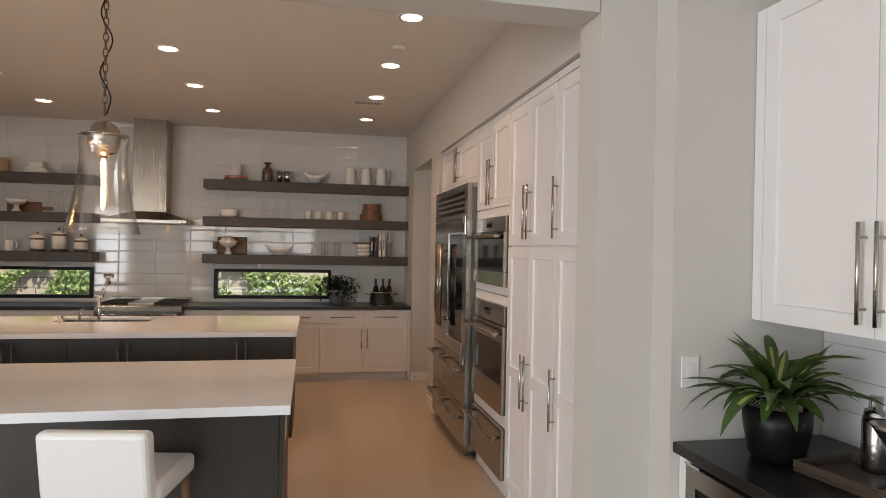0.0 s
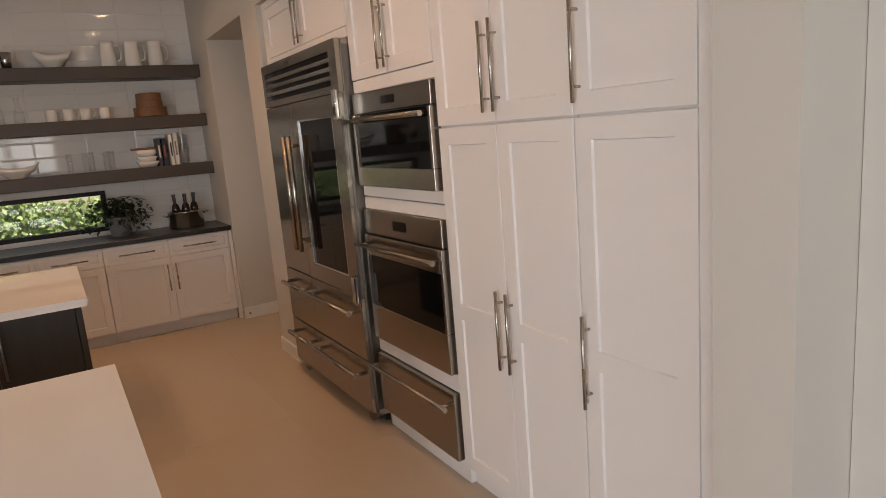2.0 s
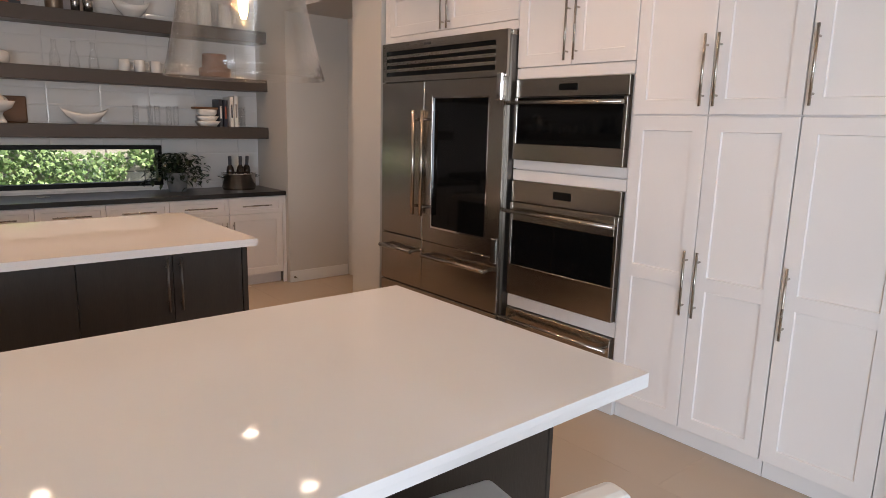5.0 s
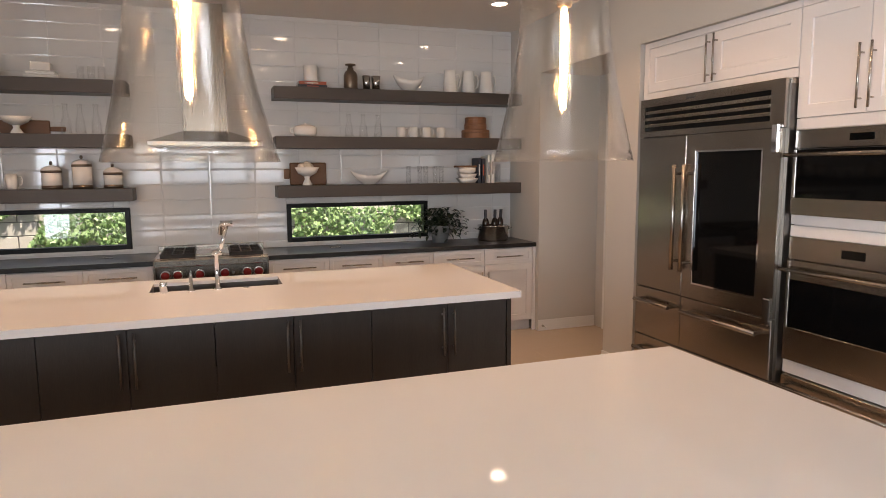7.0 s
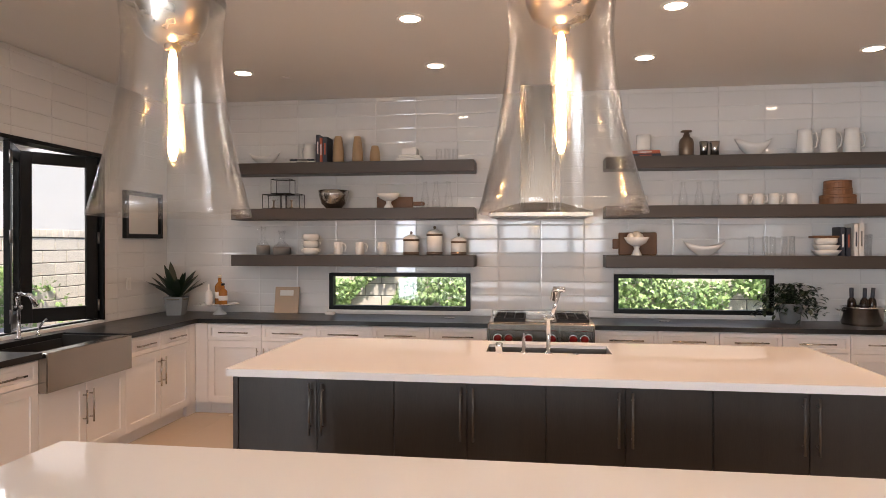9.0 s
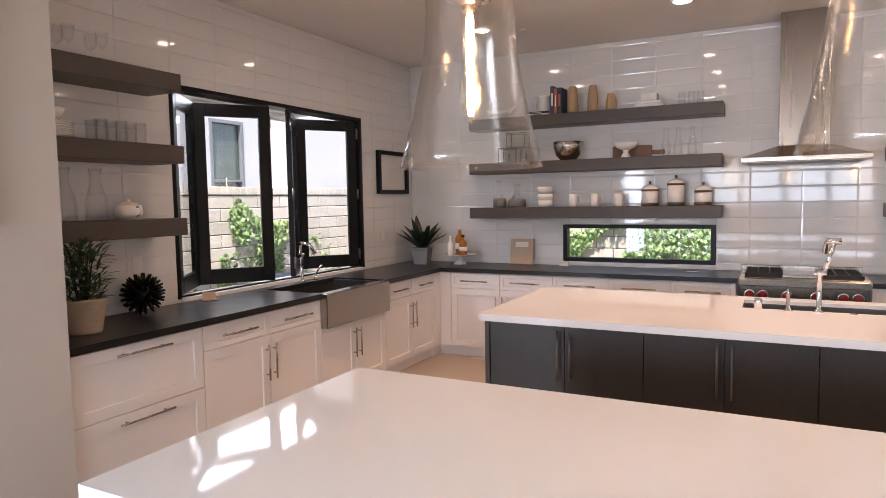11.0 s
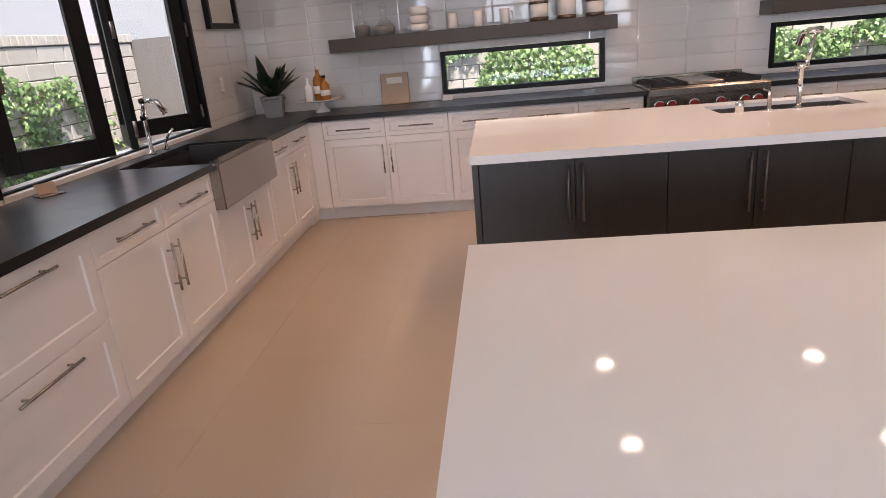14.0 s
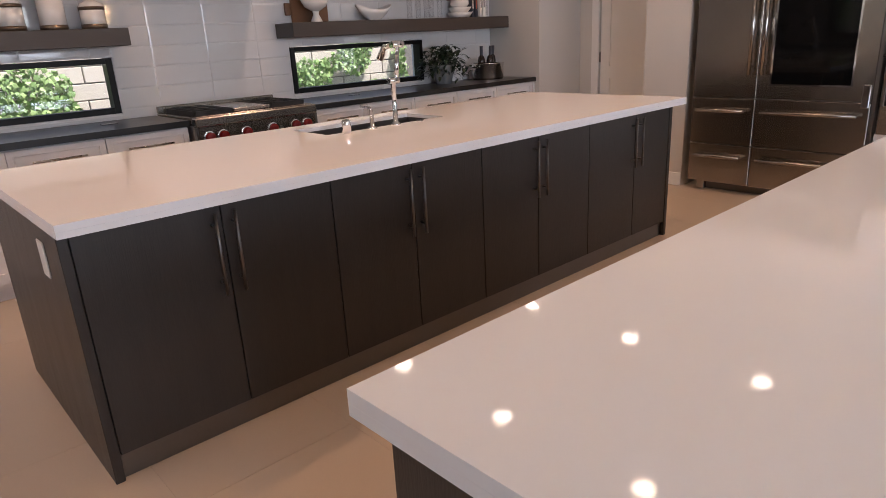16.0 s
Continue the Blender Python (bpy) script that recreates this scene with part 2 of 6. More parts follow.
def thing(name, m, label, category, group=""):
    ob = new(name)
    ob.empty_display_size = 0.1
    ob.matrix_world = m
    return tagged(ob, label, category, group)


def solid(name, bm, mat, label, category, group="", m=None):
    ob = new(name, mesh_of(name, bm, mat))
    if m is not None:
        ob.matrix_world = m
    return tagged(ob, label, category, group)


def setting(name, bm, mat, label="", category=""):
    return tagged(new(name, mesh_of(name, bm, mat)), label, category, "", "structure")


def boxes(rows, bevel=0.0):
    bm = bmesh.new()
    for r in rows:
        box(*r, bevel=bevel, bm=bm)
    return bm


def slab(xs, ys, holes, z0, z1):
    """One connected slab over a grid of cells, without the cells (i, j) in holes."""
    bm = bmesh.new()
    made = {}

    def v(i, j, k):
        if (i, j, k) not in made:
            made[i, j, k] = bm.verts.new((xs[i], ys[j], (z0, z1)[k]))
        return made[i, j, k]

    cells = [(i, j) for i in range(len(xs) - 1) for j in range(len(ys) - 1) if (i, j) not in holes]
    for i, j in cells:
        for k in range(2):
            bm.faces.new([v(i, j, k), v(i + 1, j, k), v(i + 1, j + 1, k), v(i, j + 1, k)])
        for (a, b), (c, d) in (((-1, 0), ((i, j), (i, j + 1))), ((1, 0), ((i + 1, j), (i + 1, j + 1))), ((0, -1), ((i, j), (i + 1, j))), ((0, 1), ((i, j + 1), (i + 1, j + 1)))):
            if (i + a, j + b) not in cells:
                bm.faces.new([v(*c, 0), v(*d, 0), v(*d, 1), v(*c, 1)])
    rim = [e for e in bm.edges if len(e.link_faces) == 2 and abs(e.verts[0].co.z - e.verts[1].co.z) < 1e-6 and e.calc_face_angle(0) > 1.0]
    bmesh.ops.bevel(bm, geom=rim, offset=0.003, segments=2, affect="EDGES")
    return bm


def ring(x0, z0, x1, z1, hole, y0, y1):
    """An upright plate in one piece with a rectangular hole (x, z, x, z)."""
    bm = slab((x0, hole[0], hole[2], x1), (z0, hole[1], hole[3], z1), {(1, 1)}, y0, y1)
    for v in bm.verts:
        v.co = (v.co.x, v.co.z, v.co.y)
    return bm


# ---- the large structure ----
BACK, LEFT, RIGHT, TOP = 9.32, -4.10, 2.852, 3.07
RAISE = 0.006  # tiles stand this far off the wall behind them
WINDOWS = ((-2.345, -0.905), (0.465, 1.905))
WZ0, WZ1 = 0.94, 1.318
SIDE = (6.03, 8.32, 0.925, 2.405)
WALL_FAR = BACK + RAISE

# back wall with its two low windows
rows, xs = [], [-4.4, *WINDOWS[0], *WINDOWS[1], 4.2]
for i in range(0, 6, 2):
    rows.append((xs[i], WALL_FAR, 0, xs[i + 1], WALL_FAR + 0.16, TOP))
for a, b in WINDOWS:
    rows += [(a, WALL_FAR, 0, b, WALL_FAR + 0.16, WZ0), (a, WALL_FAR, WZ1, b, WALL_FAR + 0.16, TOP)]
wall_back = setting("wall_back", boxes(rows), GROUT, "kitchen wall tiled in white glazed tiles", "wall")
# left wall behind the sink, with the bi-fold window's opening
xl0, xl1 = LEFT - RAISE - 0.18, LEFT - RAISE
s0, s1, h0, h1 = SIDE
wall_left = setting("wall_left", boxes([(xl0, 4.80, 0, xl1, s0, TOP), (xl0, s1, 0, xl1, WALL_FAR, TOP), (xl0, s0, 0, xl1, s1, h0), (xl0, s0, h1, xl1, s1, TOP)]), GROUT, "sink wall tiled in white glazed tiles", "wall")
# painted wall that carries the picture; its unseen rear opening is added for the fill lamp
wall_art = setting("wall_art", boxes([(-4.29, -3.0, 0, -3.40, -2.6, TOP), (-4.29, 1.0, 0, -3.40, 4.80, TOP), (-4.29, -2.6, 2.5, -3.40, 1.0, TOP)]), WALL, "pale grey painted wall beside the kitchen", "wall")
# right wall: bulkhead over the cabinets, piers, passage opening
wall_right = setting("wall_right", boxes([
    (RIGHT, 3.50, 2.553, 3.62, 7.10, TOP), (RIGHT, 7.10, 0, 3.62, 7.50, TOP), (RIGHT, 7.50, 2.56, 3.62, 8.66, TOP),
    (RIGHT, 8.66, 0, 3.62, WALL_FAR, TOP), (3.50, 3.50, 0, 3.62, 7.10, 2.553)]), WALL, "warm beige painted wall with a passage", "wall")
wall_pier = setting("wall_pier", boxes([(2.745, 3.30, 0, 3.80, 3.50, TOP), (2.985, 3.145, 0, 3.90, 3.298, TOP)]), WALL, "pale painted wall end beside the pantry", "wall")
wall_nook = setting("wall_nook", boxes([(3.66, -3.0, 0, 3.90, 3.143, TOP)]), WALL, "pale wall behind the bar counter", "wall")
wall_passage = setting("wall_passage", boxes([(3.52, 7.50, 0, 3.619, 7.62, 2.60), (3.52, 8.42, 0, 3.619, 8.655, 2.60), (3.52, 7.62, 2.10, 3.619, 8.42, 2.60)]), WALL, "painted wall round the passage door", "wall")
wall_rear = setting("wall_rear", boxes([(-4.29, -3.16, 0, -2.2, -3.0, TOP), (1.8, -3.16, 0, 3.80, -3.0, TOP), (-2.2, -3.16, 2.5, 1.8, -3.0, TOP)]), WALL, "painted wall with glazed doors", "wall")
setting("header_beam", boxes([(-3.395, 3.30, 2.565, 2.74, 3.50, TOP - 0.002)]), WALL, "painted header beam under the ceiling", "beam")
setting("ceiling", boxes([(-4.4, -3.2, TOP, 4.2, 9.5, TOP + 0.12)]), CEIL, "flat off-white ceiling with recessed lights", "ceiling")
floor = setting("floor", boxes([(-4.4, -3.2, -0.10, 4.2, 9.5, -0.0015)]), FGROUT, "large beige porcelain floor tiles", "floor")
setting("baseboard", boxes([(-3.40, 1.0, 0, -3.385, 4.802, 0.11), (RIGHT - 0.012, 7.10, 0, RIGHT, 7.50, 0.11), (RIGHT, 8.646, 0, 3.51, 8.658, 0.11)], 0.002), TRIMW, "white painted baseboard", "baseboard")

# glazed doors behind the walk
rear = tagged(new("window_1"), "black framed glazed doors to the garden", "window", "", "structure")
for i in range(4):
    x0 = -2.2 + i
    bm = boxes([(x0 + 0.003, -3.13, 0, x0 + 0.07, -3.05, 2.49), (x0 + 0.93, -3.13, 0, x0 + 0.997, -3.05, 2.49), (x0 + 0.07, -3.13, 0, x0 + 0.93, -3.05, 0.09), (x0 + 0.07, -3.13, 2.40, x0 + 0.93, -3.05, 2.49)])
    part("window_frame", bm, BLACK, rear)


# low windows over the counter
def low_window(name, a, b):
    w = tagged(new(name), "long low window in a black frame above the counter", "window", "", "structure")
    y0, y1, k = BACK - 0.006, BACK + 0.09, 0.044
    part("window_frame", boxes([(a + 0.004, y0, WZ0 + 0.004, a + k, y1, WZ1 - 0.004), (b - k, y0, WZ0 + 0.004, b - 0.004, y1, WZ1 - 0.004), (a + k, y0, WZ1 - k + 0.004, b - k, y1, WZ1 - 0.004), (a + k, y0, WZ0 + 0.004, b - k, y1, WZ0 + k)], 0.002), BLACK, w)
    pane = part("pane", boxes([(a + k, BACK + 0.055, WZ0 + k, b - k, BACK + 0.061, WZ1 - k + 0.004)]), PANE, w)
    pane.visible_shadow = False
    part("window_sill", boxes([(a - 0.004, BACK - 0.001, WZ0 - 0.016, b + 0.004, BACK + 0.10, WZ0 + 0.003)], 0.002), TRIMW, w, "thin pale sill edge")


low_window("window_2", *WINDOWS[0])
low_window("window_3", *WINDOWS[1])

# bi-fold window over the sink, two pairs of leaves half folded outwards
bif = tagged(new("window_4"), "black bi-fold window half folded open over the sink", "window", "", "structure")
xo = LEFT - 0.16
part("window_frame", boxes([(xo, s0, h0, LEFT + 0.004, s0 + 0.03, h1), (xo, s1 - 0.03, h0, LEFT + 0.004, s1, h1), (xo, s0 + 0.03, h1 - 0.03, LEFT + 0.004, s1 - 0.03, h1)], 0.002), BLACK, bif)
part("window_sill", boxes([(xo - 0.03, s0 + 0.03, h0 - 0.03, LEFT + 0.003, s1 - 0.03, h0 + 0.004)], 0.002), TRIMW, bif, "pale sill with a track")
part("track", boxes([(xo + 0.10, s0 + 0.03, h0 + 0.005, xo + 0.13, s1 - 0.03, h0 + 0.016)]), BLACK, bif)
LEAF_W, FOLD = 0.61, radians(35)


def leaf(p, q, hinge_side):
    """One glazed leaf from plan point p to q."""
    z0, z1, k = h0 + 0.018, h1 - 0.034, 0.098
    d = Vector((q[0] - p[0], q[1] - p[1], 0)).normalized()
    m = Matrix(((d.x, -d.y, 0, p[0]), (d.y, d.x, 0, p[1]), (0, 0, 1, 0), (0, 0, 0, 1)))
    g = 0.006
    bm = boxes([(g, -0.022, z0, k, 0.022, z1), (LEAF_W - k, -0.022, z0, LEAF_W - g, 0.022, z1), (k, -0.022, z0, LEAF_W - k, 0.022, z0 + k + 0.02), (k, -0.022, z1 - k, LEAF_W - k, 0.022, z1)], 0.003)
    f = part("sash", bm, BLACK, bif)
    f.matrix_local = m
    pane = part("pane", boxes([(k, -0.004, z0 + k + 0.02, LEAF_W - k, 0.004, z1 - k)]), PANE, f)
    pane.visible_shadow = False
    bm = bmesh.new()
    for z in (z0 + 0.12, (z0 + z1) / 2, z1 - 0.12):
        tube([(hinge_side * LEAF_W, 0.026, z - 0.05), (hinge_side * LEAF_W, 0.026, z + 0.05)], 0.011, 8, bm)
    part("hinge", bm, STEELD, f)


xw = LEFT - 0.045
cx, cy = LEAF_W * math.sin(FOLD), LEAF_W * math.cos(FOLD)
leaf((xw, s0 + 0.035), (xw - cx, s0 + 0.035 + cy), 0)
leaf((xw - cx, s0 + 0.035 + cy), (xw, s0 + 0.035 + 2 * cy), 1)
leaf((xw, s1 - 0.035), (xw - cx, s1 - 0.035 - cy), 0)
leaf((xw - cx, s1 - 0.035 - cy), (xw, s1 - 0.035 - 2 * cy), 1)

# passage door
door = tagged(new("door_1"), "white two-panel passage door, closed", "door", "", "structure")
dl = part("door_leaf", boxes([(3.545, 7.63, 0.012, 3.575, 8.41, 2.09)]), TRIMW, door)
bm = boxes([(3.535, 7.63, 0.012, 3.545, 7.74, 2.09), (3.535, 8.30, 0.012, 3.545, 8.41, 2.09), (3.535, 7.74, 0.012, 3.545, 8.30, 0.22), (3.535, 7.74, 0.84, 3.545, 8.30, 0.96), (3.535, 7.74, 1.97, 3.545, 8.30, 2.09)])
part("rail", bm, TRIMW, dl)
bm = bmesh.new()
for z in (0.25, 1.05, 1.85):
    tube([(3.533, 8.415, z - 0.05), (3.533, 8.415, z + 0.05)], 0.009, 8, bm)
part("hinge", bm, STEELD, dl)
setting("trim", boxes([(3.50, 8.42, 0, 3.52, 8.50, 2.18), (3.50, 7.54, 0, 3.52, 7.62, 2.18), (3.50, 7.62, 2.10, 3.52, 8.42, 2.18)], 0.003), TRIMW, "white door casing", "trim")

# ---- outdoors ----
setting("ground", boxes([(-400, -400, -0.35, 400, 400, -0.12)]), EARTH, "bare garden earth and paving", "ground")
FENCE_X, FENCE_Y, FENCE_Z = -6.25, 11.25, 1.72


# ---- cabinets ----
def handle(length, vertical, x, z, yf, parent, r=0.0065, off=0.032, mat=NICKEL):
    """A bar pull on two posts, centred at (x, z) on a face at yf."""
    bm = bmesh.new()
    d = (0, 0, 1) if vertical else (1, 0, 0)
    h = length / 2
    tube([(x - d[0] * h, yf - off, z - d[2] * h), (x + d[0] * h, yf - off, z + d[2] * h)], r, 8, bm)
    for s in (-1, 1):
        k = s * (h - min(0.05, h * 0.3))
        tube([(x + d[0] * k, yf - off, z + d[2] * k), (x + d[0] * k, yf + 0.001, z + d[2] * k)], r * 0.8, 6, bm)
    return part("handle", bm, mat, parent, "slim metal bar handle")


def shaker(name, x0, z0, x1, z1, yf, parent, mat=None, rail=0.062, mid=None):
    """A framed front: rails round one or two recessed panels, its face at yf."""
    t, rec, slope = 0.02, 0.0095, 0.0035
    if min(x1 - x0, z1 - z0) < 0.2:
        rail = 0.034
    e = 0.0015
    xs = [x0 + e, x0 + rail, x1 - rail, x1 - e]
    zs = [z0 + e, z0 + rail, mid - rail / 2, mid + rail / 2, z1 - rail, z1 - e] if mid else [z0 + e, z0 + rail, z1 - rail, z1 - e]
    bm = bmesh.new()
    g = [[bm.verts.new((x, yf, z)) for z in zs] for x in xs]
    n = len(zs)
    for i in range(3):
        for j in range(n - 1):
            ring = [g[i][j], g[i + 1][j], g[i + 1][j + 1], g[i][j + 1]]
            if i == 1 and j % 2 == 1:
                deep = [bm.verts.new((v.co.x + sx * slope, yf + rec, v.co.z + sz * slope)) for v, sx, sz in zip(ring, (1, -1, -1, 1), (1, 1, -1, -1))]
                for k in range(4):
                    bm.faces.new((ring[k], ring[(k + 1) % 4], deep[(k + 1) % 4], deep[k]))
                bm.faces.new(deep)
            else:
                bm.faces.new(ring)
    rim = [g[0][j] for j in range(n)] + [g[i][n - 1] for i in (1, 2)] + [g[3][j] for j in range(n - 1, -1, -1)] + [g[i][0] for i in (2, 1)]
    cx, cz = (x0 + x1) / 2, (z0 + z1) / 2
    edge = [bm.verts.new((v.co.x + (e if v.co.x > x1 - 2 * e else -e if v.co.x < x0 + 2 * e else 0), yf + e, v.co.z + (e if v.co.z > z1 - 2 * e else -e if v.co.z < z0 + 2 * e else 0))) for v in rim]
    rear = [bm.verts.new((v.co.x, yf + t, v.co.z)) for v in edge]
    m = len(rim)
    for k in range(m):
        q = (k + 1) % m
        bm.faces.new((rim[k], rim[q], edge[q], edge[k]))
        bm.faces.new((edge[k], edge[q], rear[q], rear[k]))
    bm.faces.new(rear)
    return part(name, bm, mat or CABW, parent)


G = 0.0024  # half the gap between fronts


def base_unit(m, w, doors, drawers, label, depth=0.58, drawer_z=0.70, top=0.852, low=0.11, mat=None):
    """A base cabinet, front at local y=0, width along x. drawers: count in the top row."""
    c = thing("base_cabinet", m, label, "cabinet", "base cabinets")
    part("body", boxes([(0.001, 0.021, low, w - 0.001, depth, top + 0.006)]), mat or CABW, c)
    part("toe_kick", boxes([(0.001, 0.065, 0, w - 0.001, 0.085, low - 0.001)]), mat or CABW, c)
    zt = top
    if drawers:
        for i in range(drawers):
            a, b = w * i / drawers + G, w * (i + 1) / drawers - G
            d = shaker("drawer", a, drawer_z + G, b, top, 0, c, mat)
            handle(min(0.30, (b - a) * 0.55), False, (a + b) / 2, (drawer_z + top) / 2, 0, d)
        zt = drawer_z - G
    for i in range(doors):
        a, b = w * i / doors + G, w * (i + 1) / doors - G
        d = shaker("door", a, low, b, zt, 0, c, mat)
        right_handle = (i % 2 == 0)
        handle(0.24, True, b - 0.032 if right_handle else a + 0.032, zt - 0.18, 0, d)
    return c


def at_back(x):
    return pose(x, 8.718, 0)


for x0, x1, n in ((-3.33, -2.27, 2), (-2.27, -1.215, 2), (-1.215, -0.70, 1), (0.232, 0.76, 1), (0.76, 1.76, 2), (1.76, 2.815, 2)):
    base_unit(at_back(x0), x1 - x0, n, n, "white shaker base cabinet with bar handles under dark counter")
for row in ((-3.452, 8.718, 0.11, -3.332, 8.743, 0.855), (2.817, 8.718, 0.0, RIGHT - 0.002, 8.743, 0.855), (-3.475, 8.612, 0.11, -3.453, 8.717, 0.855)):
    solid("filler_panel", boxes([row], 0.001), CABW, "white filler strip at the end of the cabinet run", "filler", "filler strips")
solid("toe_board", boxes([(-3.525, 8.612, 0.0, -3.485, 8.80, 0.109), (-3.4849, 8.78, 0.0, -3.33, 8.80, 0.109)]), CABW, "white toe board in the cabinet corner", "toe board")


def at_left(y):
    return pose(-3.452, y, 0, 0, 0, 90)


# two deep drawers
w = 5.645 - 4.82
c = thing("drawer_cabinet", at_left(4.82), "white cabinet with two deep drawers", "cabinet", "base cabinets")
part("body", boxes([(0.001, 0.021, 0.11, w - 0.001, 0.58, 0.858)]), CABW, c)
part("toe_kick", boxes([(0.001, 0.065, 0, w - 0.001, 0.085, 0.109)]), CABW, c)
for z0, z1 in ((0.11, 0.488), (0.492, 0.852)):
    d = shaker("drawer", G, z0, w - G, z1, 0, c)
    handle(0.34, False, w / 2, z1 - 0.045, 0, d)
base_unit(at_left(5.645), 6.768 - 5.645, 2, 2, "white shaker base cabinet with two drawers over doors")
base_unit(at_left(6.768), 7.665 - 6.768, 2, 0, "white sink base cabinet with two doors under the apron sink", top=0.628)
base_unit(at_left(7.665), 8.61 - 7.665, 2, 2, "white shaker base cabinet beside the corner")

# ---- worktops ----
CT0, CT1, CF, CL = 0.862, 0.902, 8.698, -3.422
SX0 = -3.98
bm = slab((LEFT + 0.001, SX0, CL, -0.692), (4.805, 6.765, 7.655, CF, BACK - 0.001), {(1, 1), (2, 0), (2, 1), (2, 2)}, CT0, CT1)
solid("worktop", bm, STONE, "dark grey leathered stone worktop in an L", "worktop")
solid("worktop", boxes([(0.227, CF, CT0, RIGHT - 0.002, BACK - 0.001, CT1)], 0.003), STONE, "dark grey stone worktop beside the range", "worktop")

# apron sink
s = thing("apron_sink", pose(0, 0, 0), "brushed steel apron-front sink set in the worktop", "sink")
part("apron", boxes([(-3.49, 6.767, 0.635, -3.39, 7.653, 0.896)], 0.006), STEEL, s)
part("basin", boxes([(SX0, 6.77, 0.64, -3.491, 7.65, 0.655), (SX0, 6.77, 0.655, SX0 + 0.012, 7.65, 0.861), (SX0 + 0.012, 6.77, 0.655, -3.491, 6.80, 0.888), (SX0 + 0.012, 7.62, 0.655, -3.491, 7.65, 0.888)]), STEELD, s)
part("drain", lathe([(0, 0.0), (0.045, 0.0), (0.045, 0.004), (0.03, 0.002), (0, 0.002)], 16, at=(-3.76, 7.17, 0.656)), CHROME, s)


def bridge_faucet(m, label, top=0.41, lean=0.05, drop=0.07):
    """A jointed tap: post, elbow joint, folded arm, nozzle."""
    f = thing("faucet", m, label, "faucet")
    part("post", lathe([(0, 0), (0.028, 0), (0.028, 0.012), (0.013, 0.02), (0.013, 0.215), (0.019, 0.22), (0.019, 0.245), (0, 0.245)], 16), CHROME, f)
    part("joint", tube([(-0.03, 0, 0.232), (0.035, 0, 0.232)], 0.018, 12), CHROME, f)
    part("arm", tube([(0.022, 0, 0.235), (0.022 + lean, 0.03, top)], 0.012, 12), CHROME, f)
    part("joint", tube([(lean - 0.02, 0.03, top), (lean + 0.055, 0.03, top)], 0.018, 12), CHROME, f)
    part("nozzle", tube([(lean, 0.03, top), (lean - 0.01, 0.10, top - 0.01), (lean - 0.015, 0.14, top - drop)], [0.013, 0.016, 0.02], 12), CHROME, f)
    return f


bridge_faucet(pose(-4.035, 7.27, CT1, 0, 0, -75), "chrome jointed kitchen faucet behind the apron sink", 0.335, 0.05, 0.09)
t2 = thing("side_sprayer", pose(-4.03, 7.45, CT1), "small chrome side tap beside the faucet", "tap")
part("post", lathe([(0, 0), (0.02, 0), (0.02, 0.01), (0.009, 0.018), (0.009, 0.05), (0, 0.05)], 12), CHROME, t2)
part("spout", tube([(0, 0, 0.045), (0.03, 0.01, 0.10), (0.06, 0.02, 0.13)], 0.008, 8), CHROME, t2)

# ---- islands ----
def island_top(r, hole, label):
    """A thin slab with a built-up edge that hangs below its rim; r and hole are plan rectangles."""
    t = thing("island_worktop", pose(0, 0, 0), label, "worktop")
    if hole:
        bm = slab((r[0], hole[0], hole[2], r[2]), (r[1], hole[1], hole[3], r[3]), {(1, 1)}, 0.880, 0.902)
    else:
        bm = slab((r[0], r[2]), (r[1], r[3]), set(), 0.880, 0.902)
    part("slab", bm, QUARTZ, t)
    k = 0.03
    for a, b, c, d in ((r[0], r[1], r[2], r[1] + k), (r[0], r[3] - k, r[2], r[3]), (r[0], r[1] + k, r[0] + k, r[3] - k), (r[2] - k, r[1] + k, r[2], r[3] - k)):
        part("edge_strip", boxes([(a, b, 0.860, c, d, 0.8798)]), QUARTZ, t)
    return t


# sink island
I2 = (-2.0, 6.42, 1.54, 7.682)
S2 = (-0.598, 7.20, 0.20, 7.54)
island_top(I2, S2, "white quartz worktop on the sink island")
isl = thing("kitchen_island", pose(0, 0, 0), "dark stained oak island with slab doors and bar handles", "island")
fx0, fx1, fy, by = -1.98, 1.495, 6.495, 7.64
part("carcass", boxes([(fx0 + 0.02, fy + 0.022, 0.09, fx1 - 0.02, by - 0.02, 0.60), (fx0 + 0.02, fy + 0.022, 0.60, S2[0] - 0.03, by - 0.02, 0.8798), (S2[2] + 0.03, fy + 0.022, 0.60, fx1 - 0.02, by - 0.02, 0.8798)]), OAK, isl)
part("end_panel", boxes([(fx0 - 0.012, fy - 0.004, 0.0, fx0 + 0.019, by, 0.8595)], 0.002), OAK, isl)
part("end_panel", boxes([(fx1 - 0.019, fy - 0.004, 0.0, fx1 + 0.012, by, 0.8595)], 0.002), OAK, isl)
part("back_panel", boxes([(fx0 + 0.02, by - 0.019, 0.0, fx1 - 0.02, by, 0.8595)], 0.002), OAK, isl)
part("toe_kick", boxes([(fx0 + 0.02, fy + 0.02, 0.0, fx1 - 0.02, fy + 0.021, 0.089)]), STEELD, isl)
div = [fx0 + 0.021, -1.495, -1.055, -0.650, -0.228, 0.182, 0.622, 1.088, fx1 - 0.021]
for i in range(8):
    d = part("door", boxes([(div[i] + 0.002, fy, 0.095, div[i + 1] - 0.002, fy + 0.02, 0.846)], 0.0015), OAK, isl)
    hx = div[i + 1] - 0.035 if i % 2 == 0 else div[i] + 0.035
    handle(0.29, True, hx, 0.68, fy, d, mat=STEELD)
